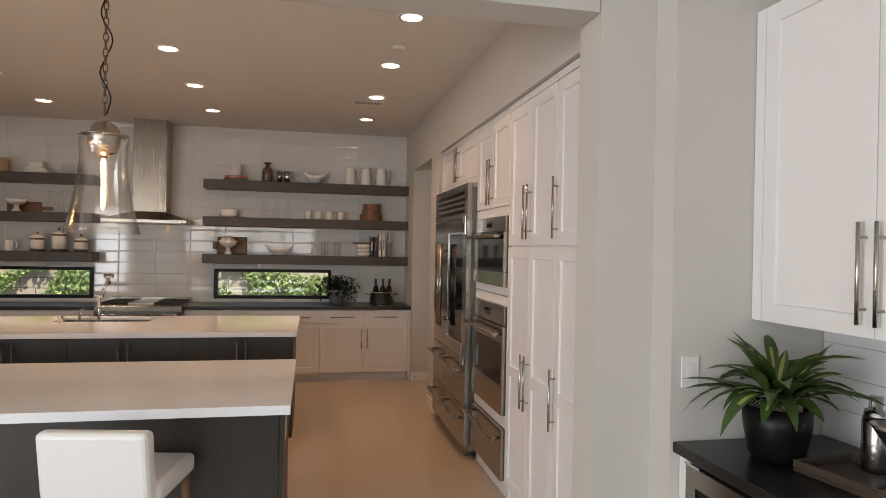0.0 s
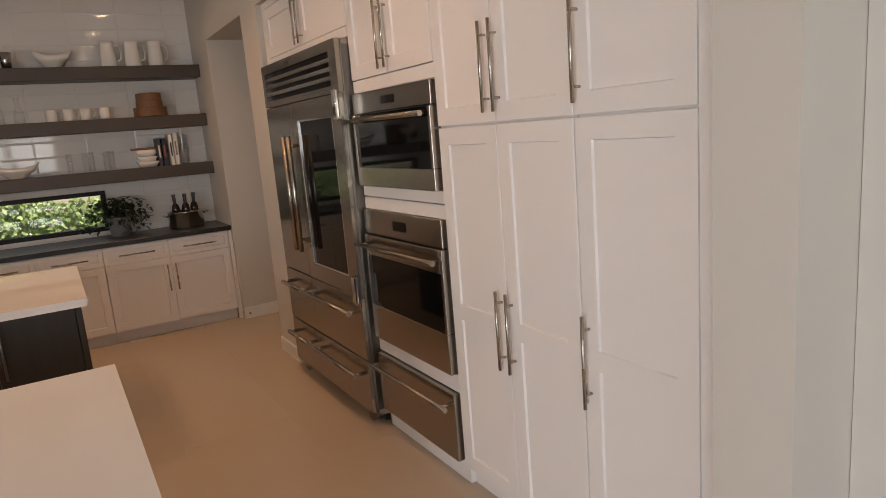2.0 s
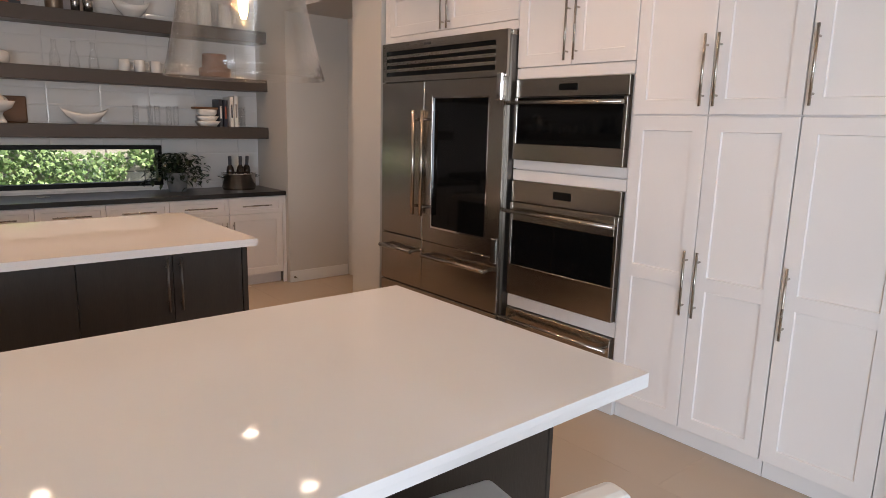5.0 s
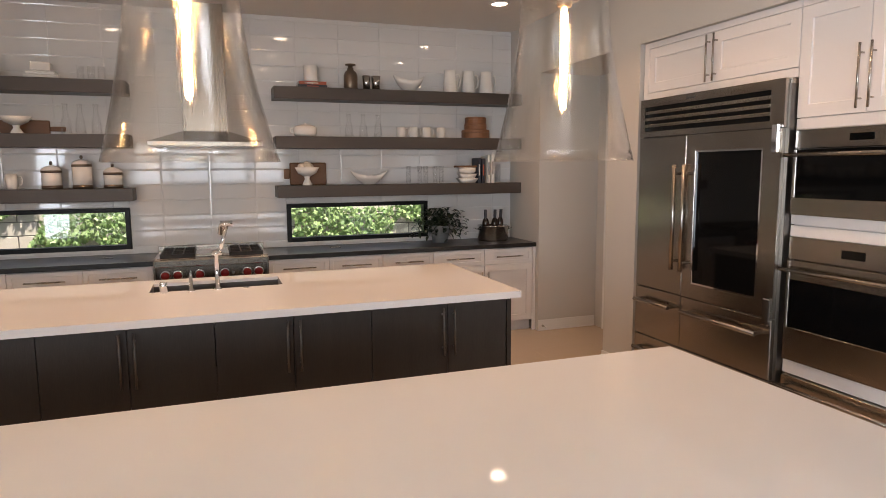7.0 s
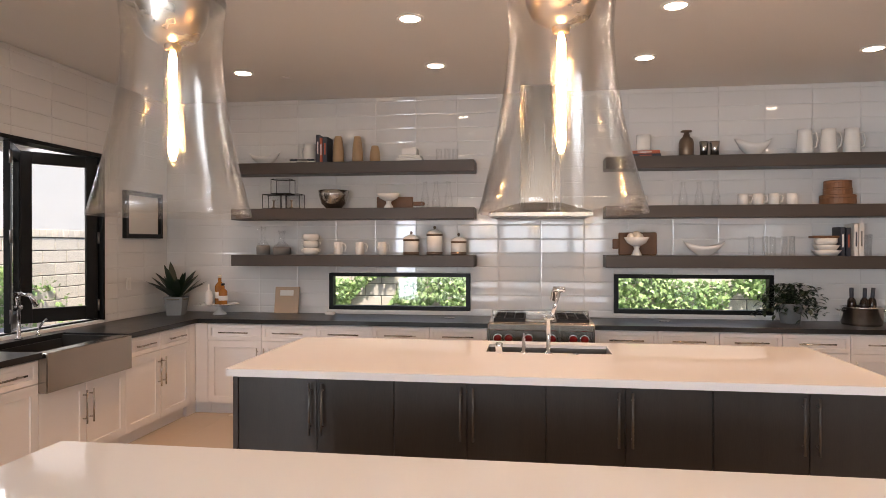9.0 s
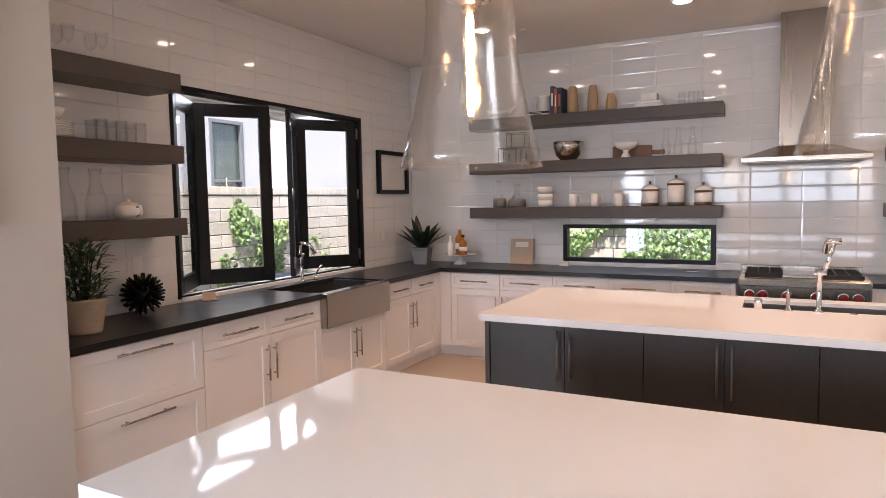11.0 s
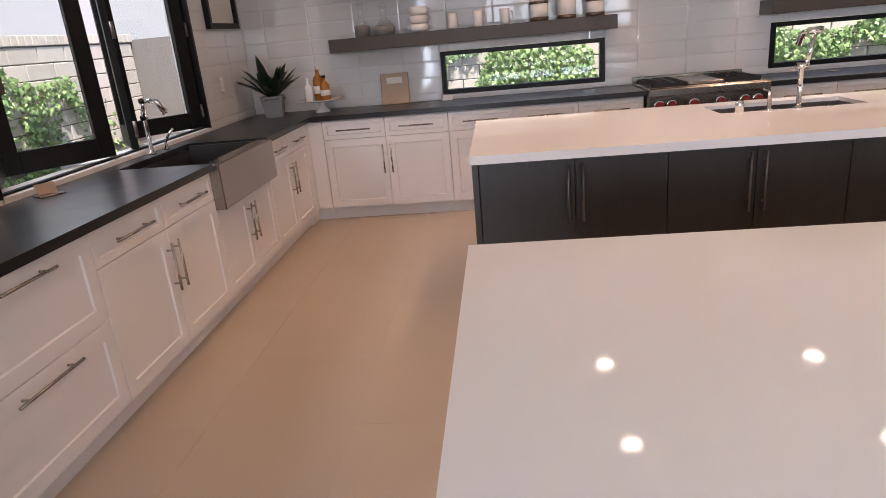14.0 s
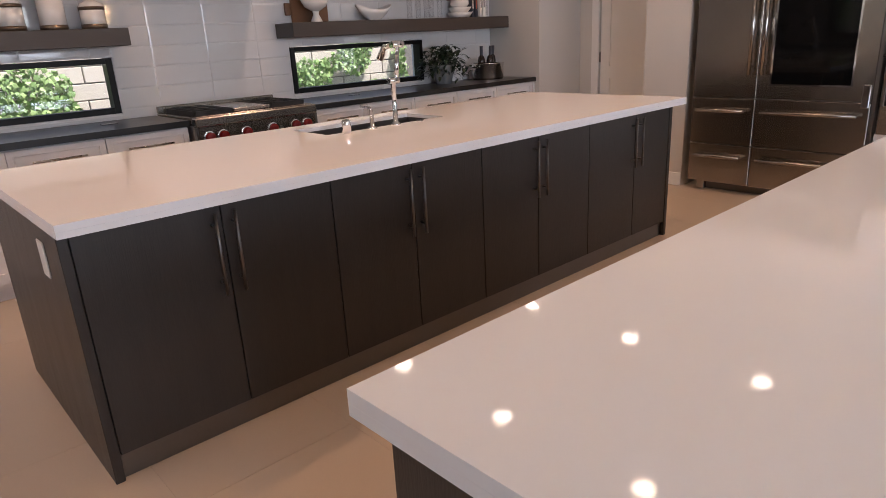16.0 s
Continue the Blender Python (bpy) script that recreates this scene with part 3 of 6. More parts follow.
part("outlet", boxes([(fx0 - 0.018, 6.68, 0.68, fx0 - 0.0125, 6.755, 0.80)], 0.002), PLASTIC, isl, "white outlet plate")
sk = thing("undermount_sink", pose(0, 0, 0), "brushed steel undermount sink in the island", "sink")
a0, b0, a1, b1 = S2
part("basin", boxes([(a0 - 0.012, b0 - 0.012, 0.65, a1 + 0.012, b1 + 0.012, 0.662), (a0 - 0.012, b0 - 0.012, 0.662, a0 - 0.001, b1 + 0.012, 0.8795), (a1 + 0.001, b0 - 0.012, 0.662, a1 + 0.012, b1 + 0.012, 0.8795), (a0 - 0.001, b0 - 0.012, 0.662, a1 + 0.001, b0 - 0.001, 0.8795), (a0 - 0.001, b1 + 0.001, 0.662, a1 + 0.001, b1 + 0.012, 0.8795)]), STEELD, sk)
part("drain", lathe([(0, 0.0), (0.045, 0.0), (0.045, 0.004), (0.03, 0.002), (0, 0.002)], 16, at=(0.0, 7.3, 0.663)), CHROME, sk)
bridge_faucet(pose(-0.20, 7.15, CT1, 0, 0, 0), "chrome jointed faucet on the island")
sd = thing("soap_dispenser", pose(-0.355, 7.15, CT1), "slim chrome soap dispenser", "dispenser")
part("base", lathe([(0, 0), (0.026, 0), (0.026, 0.01), (0.012, 0.016), (0.01, 0.10), (0, 0.10)], 14), CHROME, sd)
part("spout", tube([(0, 0, 0.095), (0, 0.01, 0.11), (0, 0.09, 0.112)], 0.006, 8), CHROME, sd)
solid("air_gap_cap", lathe([(0, 0), (0.023, 0), (0.023, 0.062), (0.019, 0.068), (0, 0.068)], 18), CHROME, "small chrome air gap cap on the island", "cap", m=pose(-0.512, 7.155, CT1))
solid("hole_cover", lathe([(0, 0), (0.022, 0), (0.018, 0.008), (0, 0.01)], 14), CHROME, "low round chrome hole cover", "cover", m=pose(-0.03, 7.155, CT1))

# seating island
I1 = (-1.945, 3.885, 1.560, 5.088)
island_top(I1, None, "white quartz worktop on the seating island")
i1 = thing("kitchen_island", pose(0, 0, 0), "dark stained oak island with a seating overhang", "island")
g0, g1, gy0, gy1 = -1.905, 1.52, 4.18, 5.05
part("carcass", boxes([(g0 + 0.02, gy0 + 0.02, 0.0, g1 - 0.02, gy1 - 0.02, 0.8798)]), OAK, i1)
part("front_panel", boxes([(g0 + 0.02, gy0, 0.0, g1 - 0.02, gy0 + 0.019, 0.8595)], 0.002), OAK, i1)
part("back_panel", boxes([(g0 + 0.02, gy1 - 0.019, 0.0, g1 - 0.02, gy1, 0.8595)], 0.002), OAK, i1)
part("end_panel", boxes([(g0, gy0 - 0.003, 0.0, g0 + 0.019, gy1 + 0.003, 0.8595)], 0.002), OAK, i1)
part("end_panel", boxes([(g1 - 0.019, gy0 - 0.003, 0.0, g1, gy1 + 0.003, 0.8595)], 0.002), OAK, i1)
part("outlet", boxes([(g1 + 0.0005, 4.39, 0.60, g1 + 0.006, 4.47, 0.72)], 0.002), PLASTIC, i1, "white outlet plate")


# ---- stools ----
def counter_stool(m):
    s = thing("counter_stool", m, "white leatherette counter stool with a low back", "stool", "counter stools")
    bm = box(-0.235, -0.02, 0.57, 0.235, 0.40, 0.66, 0.028, segs=3)
    part("seat", bm, LEATHER, s)
    bm = box(-0.215, -0.065, 0.60, 0.215, 0.015, 0.885, 0.026, segs=3)
    for v in bm.verts:
        v.co.y -= (v.co.z - 0.60) * 0.16
    part("backrest", bm, LEATHER, s)
    for x in (-0.2, 0.2):
        for y in (0.0, 0.36):
            part("leg", tube([(x, y, 0.575), (x * 1.08, y + (y - 0.18) * 0.12, 0.0)], [0.02, 0.014], 8), WOOD, s)
    part("footrest", tube([(-0.208, 0.375, 0.20), (0.208, 0.375, 0.20)], 0.01, 8), STEEL, s)
    return s


stool = counter_stool(pose(0.84, 3.71, 0, 0, 0, -9))
copy_thing(stool, pose(-1.64, 3.76, 0))

# ---- tall units along the right wall ----
FX = 2.882


def at_right(y):
    return pose(FX, y, 0, 0, 0, -90)


def tall_door(c, w, a, b, z0, z1, side, hz, mid=None, hl=0.32):
    d = shaker("door", a + G, z0 + G, b - G, z1 - G, 0, c, rail=0.068, mid=mid)
    if side:
        handle(hl, True, b - 0.032 if side > 0 else a + 0.032, hz, 0, d)


# over the refrigerator
w = 7.085 - 5.722
c = thing("wall_cabinet", at_right(7.085), "white shaker cabinet over the refrigerator", "cabinet")
part("body", boxes([(0.001, 0.021, 2.15, w - 0.001, 0.60, 2.548), (0.001, 0.0, 2.135, 0.05, 0.0205, 2.548), (0.05, 0.0, 2.135, w - 0.001, 0.0205, 2.185)]), CABW, c)
part("top_strip", boxes([(0.05, 0.0, 2.508, w - 0.001, 0.0205, 2.548)]), CABW, c)
tall_door(c, w, 0.05, w / 2 + 0.02, 2.187, 2.506, 1, 2.342, hl=0.30)
tall_door(c, w, w / 2 + 0.02, w, 2.187, 2.506, -1, 2.342, hl=0.30)
# oven tower
w = 5.72 - 4.905
c = thing("oven_cabinet", at_right(5.72), "white tall cabinet housing two ovens and a drawer", "cabinet")
part("body", boxes([(0.001, 0.03, 0.0, w - 0.001, 0.60, 2.548)]), CABW, c)
for z0, z1 in ((2.508, 2.548), (1.845, 1.905), (1.318, 1.372), (1.25, 1.312), (0.455, 0.54), (0.0, 0.10)):
    part("rail", boxes([(0.001, 0.004 if z1 > 0.2 else 0.06, z0, w - 0.001, 0.0295 if z1 > 0.2 else 0.075, z1)], 0.0015), CABW, c)
tall_door(c, w, 0.0, w / 2, 1.907, 2.506, 1, 2.09, hl=0.32)
tall_door(c, w, w / 2, w, 1.907, 2.506, -1, 2.09, hl=0.32)
# pantry pair
for y0, y1, n in ((4.903, 4.092, 2), (4.090, 3.640, 1)):
    w = y0 - y1
    c = thing("pantry_cabinet", at_right(y0), "white shaker pantry cabinet to full height", "cabinet", "pantry cabinets")
    part("body", boxes([(0.001, 0.021, 0.10, w - 0.001, 0.60, 2.548)]), CABW, c)
    part("toe_kick", boxes([(0.001, 0.055, 0, w - 0.001, 0.075, 0.099)]), CABW, c)
    part("top_strip", boxes([(0.001, 0.0, 2.508, w - 0.001, 0.0205, 2.548)]), CABW, c)
    for i in range(n):
        a, b = w * i / n, w * (i + 1) / n
        side = 1 if n == 2 and i == 0 else -1
        tall_door(c, w, a, b, 1.642, 2.506, side, 1.84)
        tall_door(c, w, a, b, 0.10, 1.638, side, 0.845, mid=0.852)
solid("filler_panel", boxes([(FX + 0.002, 3.502, 0.0, FX + 0.02, 3.638, 2.549)]), CABW, "white filler strip beside the pantry", "filler")

# ---- refrigerator ----
fw = 7.02 - 5.725
f = thing("refrigerator", pose(2.812, 7.02, 0, 0, 0, -90), "stainless steel refrigerator with a glass door and four drawers", "refrigerator")
part("body", boxes([(0.01, 0.03, 0.10, fw + 0.0, 0.66, 2.10)]), STEELD, f)
part("side_trim", boxes([(fw - 0.02, 0.031, 0.06, fw - 0.002, 0.10, 2.128)], 0.003), STEEL, f)
split = 7.02 - 6.515
gr = part("grille", ring(0.0, 1.862, fw - 0.012, 2.13, (0.05, 1.90, fw - 0.11, 2.075), 0.0, 0.03), STEEL, f)
part("grille_backing", boxes([(0.05, 0.0245, 1.90, fw - 0.11, 0.0295, 2.075)]), BLACK, gr)
for i in range(3):
    sl = part("slat", boxes([(0.05, 0.0, 0.0, fw - 0.11, 0.016, 0.024)], 0.003), STEEL, gr)
    sl.matrix_local = pose(0, 0.004, 1.928 + i * 0.0465, 10, 0, 0)
part("badge", boxes([(fw / 2 - 0.16, -0.003, 2.095, fw / 2 - 0.08, -0.0005, 2.11)]), STEELD, gr)
ld = part("door", boxes([(0.0, 0.0, 0.762, split - 0.004, 0.06, 1.856)], 0.004), STEEL, f)
x0, x1 = split, fw - 0.022
gx0, gx1, gz0, gz1 = 7.02 - 6.428, 7.02 - 5.872, 0.858, 1.752
rd = part("door", ring(x0, 0.762, x1, 1.856, (gx0, gz0, gx1, gz1), 0.0, 0.06), STEEL, f)
part("door_window", boxes([(gx0, 0.008, gz0, gx1, 0.03, gz1)]), DARKGLASS, rd, "dark glass pane")
part("gasket", boxes([(gx0, 0.002, gz0, gx0 + 0.012, 0.012, gz1), (gx1 - 0.012, 0.002, gz0, gx1, 0.012, gz1), (gx0 + 0.012, 0.002, gz0, gx1 - 0.012, 0.012, gz0 + 0.012), (gx0 + 0.012, 0.002, gz1 - 0.012, gx1 - 0.012, 0.012, gz1)]), CHROME, rd, "bright steel bead")
for px, d in ((split - 0.05, ld), (split + 0.045, rd)):
    bm = tube([(px, -0.055, 0.94), (px, -0.055, 1.66)], 0.015, 12)
    for z in (1.0, 1.60):
        tube([(px, -0.055, z), (px, 0.001, z)], 0.010, 8, bm)
    part("handle", bm, STEEL, d, "long round steel handle")
for z0, z1 in ((0.395, 0.755), (0.075, 0.388)):
    for a, b in ((0.0, split - 0.004), (split, x1)):
        d = part("drawer", boxes([(a, 0.0, z0, b, 0.06, z1)], 0.004), STEEL, f)
        bm = tube([(a + 0.06, -0.055, z1 - 0.09), (b - 0.06, -0.055, z1 - 0.09)], 0.015, 12)
        for x in (a + 0.08, b - 0.08):
            tube([(x, -0.055, z1 - 0.09), (x, 0.001, z1 - 0.09)], 0.012, 8, bm)
        part("handle", bm, STEEL, d, "round steel handle")
for z in (0.80, 1.80):
    part("hinge", boxes([(x1 - 0.055, -0.022, z - 0.08, x1 - 0.005, -0.0005, z + 0.08)], 0.006), CHROME, f, "bright hinge cover")
part("plinth", boxes([(0.05, 0.09, 0.0, fw - 0.05, 0.12, 0.10)]), STEELD, f)
for x in (0.07, fw - 0.15):
    part("foot", boxes([(x, 0.03, 0.0, x + 0.06, 0.085, 0.075)], 0.004), STEEL, f)


# ---- ovens ----
def oven(name, m, w, h, panel, foot, label, bar):
    o = thing(name, m, label, "oven")
    part("body", boxes([(0.01, 0.02, 0.0, w - 0.01, 0.045, h)]), STEELD, o)
    part("control_panel", boxes([(0.0, -0.012, h - panel, w, 0.02, h)], 0.002), STEEL, o)
    part("display", boxes([(w / 2 - 0.065, -0.0145, h - panel * 0.68, w / 2 + 0.065, -0.0125, h - panel * 0.32)]), DARKGLASS, o)
    d = part("door", boxes([(0.0, -0.022, 0.0, w, 0.02, foot), (0.0, -0.022, foot, 0.022, 0.02, h - panel - 0.006), (w - 0.022, -0.022, foot, w, 0.02, h - panel - 0.006)], 0.002), STEEL, o)
    part("door_window", boxes([(0.022, -0.020, foot, w - 0.022, 0.015, h - panel - bar - 0.006)]), DARKGLASS, d, "dark oven glass")
    if bar > 0.02:
        part("top_rail", boxes([(0.022, -0.022, h - panel - bar - 0.005, w - 0.022, 0.02, h - panel - 0.007)], 0.002), STEEL, d)
    hz = h - panel - max(bar * 0.5, 0.035)
    bm = tube([(-0.01, -0.075, hz), (w + 0.01, -0.075, hz)], 0.012, 12)
    for x in (0.035, w - 0.035):
        tube([(x, -0.075, hz), (x, -0.018, hz)], 0.009, 8, bm)
    part("handle", bm, STEEL, d, "round steel handle")
    return o


oven("speed_oven", pose(FX - 0.004, 5.703, 1.374, 0, 0, -90), 0.785, 0.466, 0.10, 0.095, "stainless steel speed oven with dark glass", 0.0)
oven("wall_oven", pose(FX - 0.004, 5.703, 0.542, 0, 0, -90), 0.785, 0.706, 0.125, 0.19, "stainless steel wall oven with dark glass", 0.11)
wd = thing("warming_drawer", pose(FX - 0.004, 5.703, 0.12, 0, 0, -90), "stainless steel warming drawer", "drawer")
part("front", boxes([(0.0, -0.02, 0.0, 0.785, 0.03, 0.33)], 0.003), STEEL, wd)
bm = tube([(-0.01, -0.075, 0.275), (0.795, -0.075, 0.275)], 0.012, 12)
for x in (0.035, 0.75):
    tube([(x, -0.075, 0.275), (x, -0.018, 0.275)], 0.009, 8, bm)
part("handle", bm, STEEL, wd, "round steel handle")

# ---- range and hood ----
r = thing("range_cooker", pose(-0.23, 8.63, 0), "stainless steel range with six red knobs and a griddle", "range")
hw = 0.457
part("body", boxes([(-hw, 0.02, 0.09, hw, 0.655, 0.875)]), STEEL, r)
part("top_rail", boxes([(-hw, -0.02, 0.855, hw, 0.05, 0.915)], 0.008), STEEL, r)
part("cooktop", boxes([(-hw, 0.051, 0.876, hw, 0.655, 0.918)], 0.004), STEEL, r)
part("control_panel", boxes([(-hw + 0.015, 0.0, 0.72, hw - 0.015, 0.019, 0.85)], 0.002), STEEL, r)
for x in (-hw, hw - 0.014):
    part("panel_trim", boxes([(x, -0.008, 0.70, x + 0.014, 0.019, 0.852)]), STEELD, r)
od = part("oven_door", boxes([(-hw + 0.01, -0.012, 0.16, hw - 0.01, 0.019, 0.69)], 0.004), STEEL, r)
part("door_window", boxes([(-0.27, -0.014, 0.28, 0.27, -0.0125, 0.54)]), DARKGLASS, od)
bm = tube([(-hw + 0.04, -0.06, 0.65), (hw - 0.04, -0.06, 0.65)], 0.013, 10)
for x in (-hw + 0.07, hw - 0.07):
    tube([(x, -0.06, 0.65), (x, -0.01, 0.65)], 0.01, 8, bm)
part("handle", bm, STEEL, od)
for x in (-0.37, -0.275, -0.105, 0.095, 0.275, 0.37):
    k = part("knob", lathe([(0, 0), (0.030, 0), (0.034, 0.006), (0.032, 0.030), (0.025, 0.036), (0, 0.036)], 18), RED, r, "red control knob")
    k.matrix_local = pose(x, 0.0, 0.785, 90, 0, 0)
    part("bezel", lathe([(0.034, -0.001), (0.040, -0.001), (0.040, 0.006), (0.034, 0.006)], 18), CHROME, k)
part("dial", tube([(0.16, 0.001, 0.785), (0.16, -0.012, 0.785)], 0.012, 10), STEELD, r)
for x0 in (-0.41, 0.145):
    bm = boxes([(x0, 0.09, 0.919, x0 + 0.27, 0.60, 0.926)])
    for i in range(4):
        box(x0 + i * 0.087, 0.09, 0.926, x0 + i * 0.087 + 0.011, 0.60, 0.948, bm=bm)
    for j in range(5):
        box(x0, 0.09 + j * 0.124, 0.926, x0 + 0.272, 0.101 + j * 0.124, 0.948, bm=bm)
    g = part("grate", bm, IRON, r, "black cast iron grate")
    for j in (0.22, 0.47):
        part("burner", lathe([(0, 0.93), (0.05, 0.93), (0.05, 0.94), (0, 0.942)], 16, at=(x0 + 0.136, j, 0)), IRON, g)
part("griddle", boxes([(-0.135, 0.09, 0.919, 0.14, 0.60, 0.942)], 0.004), STEEL, r, "flat steel griddle plate")
part("back_guard", boxes([(-hw, 0.62, 0.919, hw, 0.655, 0.965)], 0.003), STEEL, r)
part("kick_plate", boxes([(-hw + 0.02, 0.05, 0.0, hw - 0.02, 0.07, 0.089)]), STEELD, r)

h = thing("range_hood", pose(-0.23, BACK - 0.001, 0), "stainless steel chimney hood with a flared canopy", "hood")
part("chimney", boxes([(-0.185, -0.30, 1.985, 0.185, -0.0, TOP - 0.002)], 0.002), HOODSTEEL, h)
bm = bmesh.new()
lo = [bm.verts.new(p) for p in ((-hw, -0.52, 1.888), (hw, -0.52, 1.888), (hw, 0, 1.888), (-hw, 0, 1.888))]
hi = [bm.verts.new(p) for p in ((-0.19, -0.305, 1.984), (0.19, -0.305, 1.984), (0.19, 0, 1.984), (-0.19, 0, 1.984))]
bm.faces.new(lo), bm.faces.new(hi)
for i in range(4):
    bm.faces.new((lo[i], lo[(i + 1) % 4], hi[(i + 1) % 4], hi[i]))
part("canopy", bm, STEEL, h)
part("rim", boxes([(-hw, -0.52, 1.85, hw, 0, 1.887)], 0.002), STEEL, h)
part("filter", boxes([(-hw + 0.04, -0.48, 1.843, hw - 0.04, -0.04, 1.8495)]), STEELD, h)

# ---- shelves ----
LEVELS = (1.387, 1.842, 2.290)
for z in LEVELS:
    solid("floating_shelf", boxes([(-3.262, 9.05, z, -0.845, BACK - 0.0005, z + 0.11)], 0.003), SHELF, "thick taupe wooden floating shelf on the tiled wall", "shelf", "floating shelves")
    solid("floating_shelf", boxes([(0.362, 9.05, z, RIGHT - 0.003, BACK - 0.0005, z + 0.11)], 0.003), SHELF, "thick taupe wooden floating shelf on the tiled wall", "shelf", "floating shelves")
    solid("floating_shelf", boxes([(LEFT + 0.0005, 4.805, z, -3.785, 5.865, z + 0.11)], 0.003), SHELF, "short taupe wooden shelf on the sink wall", "shelf", "floating shelves")


# ---- ceiling fittings ----
def downlight():
    d = thing("recessed_light", pose(*LIGHTS[0], TOP), "round white recessed ceiling light, lit", "ceiling light", "recessed lights")
    part("trim_ring", lathe([(0.066, -0.001), (0.092, -0.001), (0.090, -0.008), (0.069, -0.010), (0.066, -0.001)], 28), TRIMW, d)
    part("diffuser", lathe([(0, -0.003), (0.065, -0.003), (0.065, -0.006), (0, -0.006)], 28), DISC, d, "glowing warm diffuser")
    return d


first = downlight()
for lx, ly in LIGHTS[1:]:
    copy_thing(first, pose(lx, ly, TOP))
solid("smoke_detector", lathe([(0, -0.001), (0.055, -0.001), (0.052, -0.02), (0.03, -0.028), (0, -0.028)], 20), PLASTIC, "small round white smoke detector", "detector", m=pose(2.23, 5.53, TOP))
for x, y in ((2.62, 8.36), (-2.45, 8.45)):
    solid("sprinkler_cap", lathe([(0, -0.001), (0.04, -0.001), (0.038, -0.006), (0, -0.006)], 16), PLASTIC, "flat round white sprinkler cap", "sprinkler", m=pose(x, y, TOP))
v = thing("ceiling_vent", pose(2.17, 7.42, TOP), "white slotted ceiling vent", "vent")
part("frame", boxes([(-0.16, -0.09, -0.008, 0.16, -0.065, -0.001), (-0.16, 0.065, -0.008, 0.16, 0.09, -0.001), (-0.16, -0.065, -0.008, -0.135, 0.065, -0.001), (0.135, -0.065, -0.008, 0.16, 0.065, -0.001)]), TRIMW, v)
part("backing", boxes([(-0.135, -0.065, -0.002, 0.135, 0.065, -0.001)]), STEELD, v)
for i in range(9):
    part("slat", boxes([(-0.128 + i * 0.03, -0.065, -0.007, -0.118 + i * 0.03, 0.065, -0.0025)]), TRIMW, v)


# ---- pendants ----
def pendant(x, y):
    p = thing("pendant_light", pose(x, y, 0), "clear glass bell pendant with a long filament bulb on a chain", "pendant light", "pendants over the island")
    outer = [(0.113, 2.125), (0.110, 2.10), (0.106, 2.03), (0.112, 1.95), (0.124, 1.87), (0.142, 1.78), (0.164, 1.69), (0.173, 1.658)]
    wave = [(r - 0.003, z) for r, z in outer]
    bm = lathe([(0.075, 2.138), (0.106, 2.136)] + outer + wave[::-1] + [(0.103, 2.132), (0.075, 2.134), (0.075, 2.138)], 40)
    for v in bm.verts:
        a = math.atan2(v.co.y, v.co.x)
        k = 1 + 0.012 * math.sin(3 * a + v.co.z * 9) + 0.008 * math.sin(5 * a - v.co.z * 14)
        v.co.x *= k
        v.co.y *= k
    part("shade", bm, BLOWN, p, "clear hand-blown glass bell")
    up = 0.036
    cap = part("cap", lathe([(r, z + up) for r, z in [(0, 2.005), (0.03, 2.008), (0.058, 2.025), (0.072, 2.055), (0.076, 2.088), (0.078, 2.10), (0.074, 2.125), (0.055, 2.16), (0.025, 2.178), (0.010, 2.184), (0, 2.184)]], 32), NICKEL, p, "brushed nickel ball cap")
    part("band", lathe([(0.0775, 2.140), (0.115, 2.142), (0.115, 2.147), (0.0775, 2.149)], 32), NICKEL, cap)
    part("loop", tube([(0.0, 0.012 * math.cos(a), 2.255 + 0.014 * math.sin(a)) for a in [i * math.pi / 5 for i in range(11)]], 0.003, 6), BRONZE, cap)
    b = part("bulb", lathe([(0, 1.765), (0.012, 1.77), (0.020, 1.785), (0.021, 1.80), (0.021, 2.025), (0.015, 2.04)], 16), GLASS, p, "clear tube bulb")
    bm = bmesh.new()
    for i in range(5):
        a = i * 1.2566
        u, w = 0.0065 * math.cos(a), 0.0065 * math.sin(a)
        tube([(u * 0.4, w * 0.4, 2.028), (u, w, 2.01), (u * 0.8, w * 0.8, 1.90), (u, w, 1.80), (u * 0.3, w * 0.3, 1.785)], 0.0032, 6, bm)
    part("filament", bm, BULB, b, "glowing amber filament")
    part("socket", lathe([(0.0, 2.03), (0.017, 2.03), (0.019, 2.04), (0.019, 2.068), (0, 2.068)], 16), BRONZE, p)
    ch = bmesh.new()
    n = 20
    for i in range(n):
        z = 2.285 + i * 0.0384
        pts = []
        for k in range(13):
            a = 2 * math.pi * k / 12
            u, w = 0.011 * math.cos(a), 0.025 * math.sin(a)
            pts.append((u, 0, z + w) if i % 2 else (0, u, z + w))
        tube(pts, 0.0032, 5, ch, False)
    part("chain", ch, BRONZE, p)
    part("cable", tube([(0.004 + 0.028 * math.sin(i * 0.62) * (0.3 + 0.7 * abs(math.sin(i * 0.31))), 0.018 * math.cos(i * 0.5), 2.25 + i * 0.0285) for i in range(29)], 0.0035, 6), BLACK, p)
    part("canopy", lathe([(0, TOP - 0.001), (0.065, TOP - 0.001), (0.062, TOP - 0.018), (0.02, TOP - 0.026), (0, TOP - 0.026)], 24), NICKEL, p)
    return p


PENDANTS = ((-1.10, 4.38), (-0.24, 4.38), (0.625, 4.38))
for px, py in PENDANTS:
    pendant(px, py)


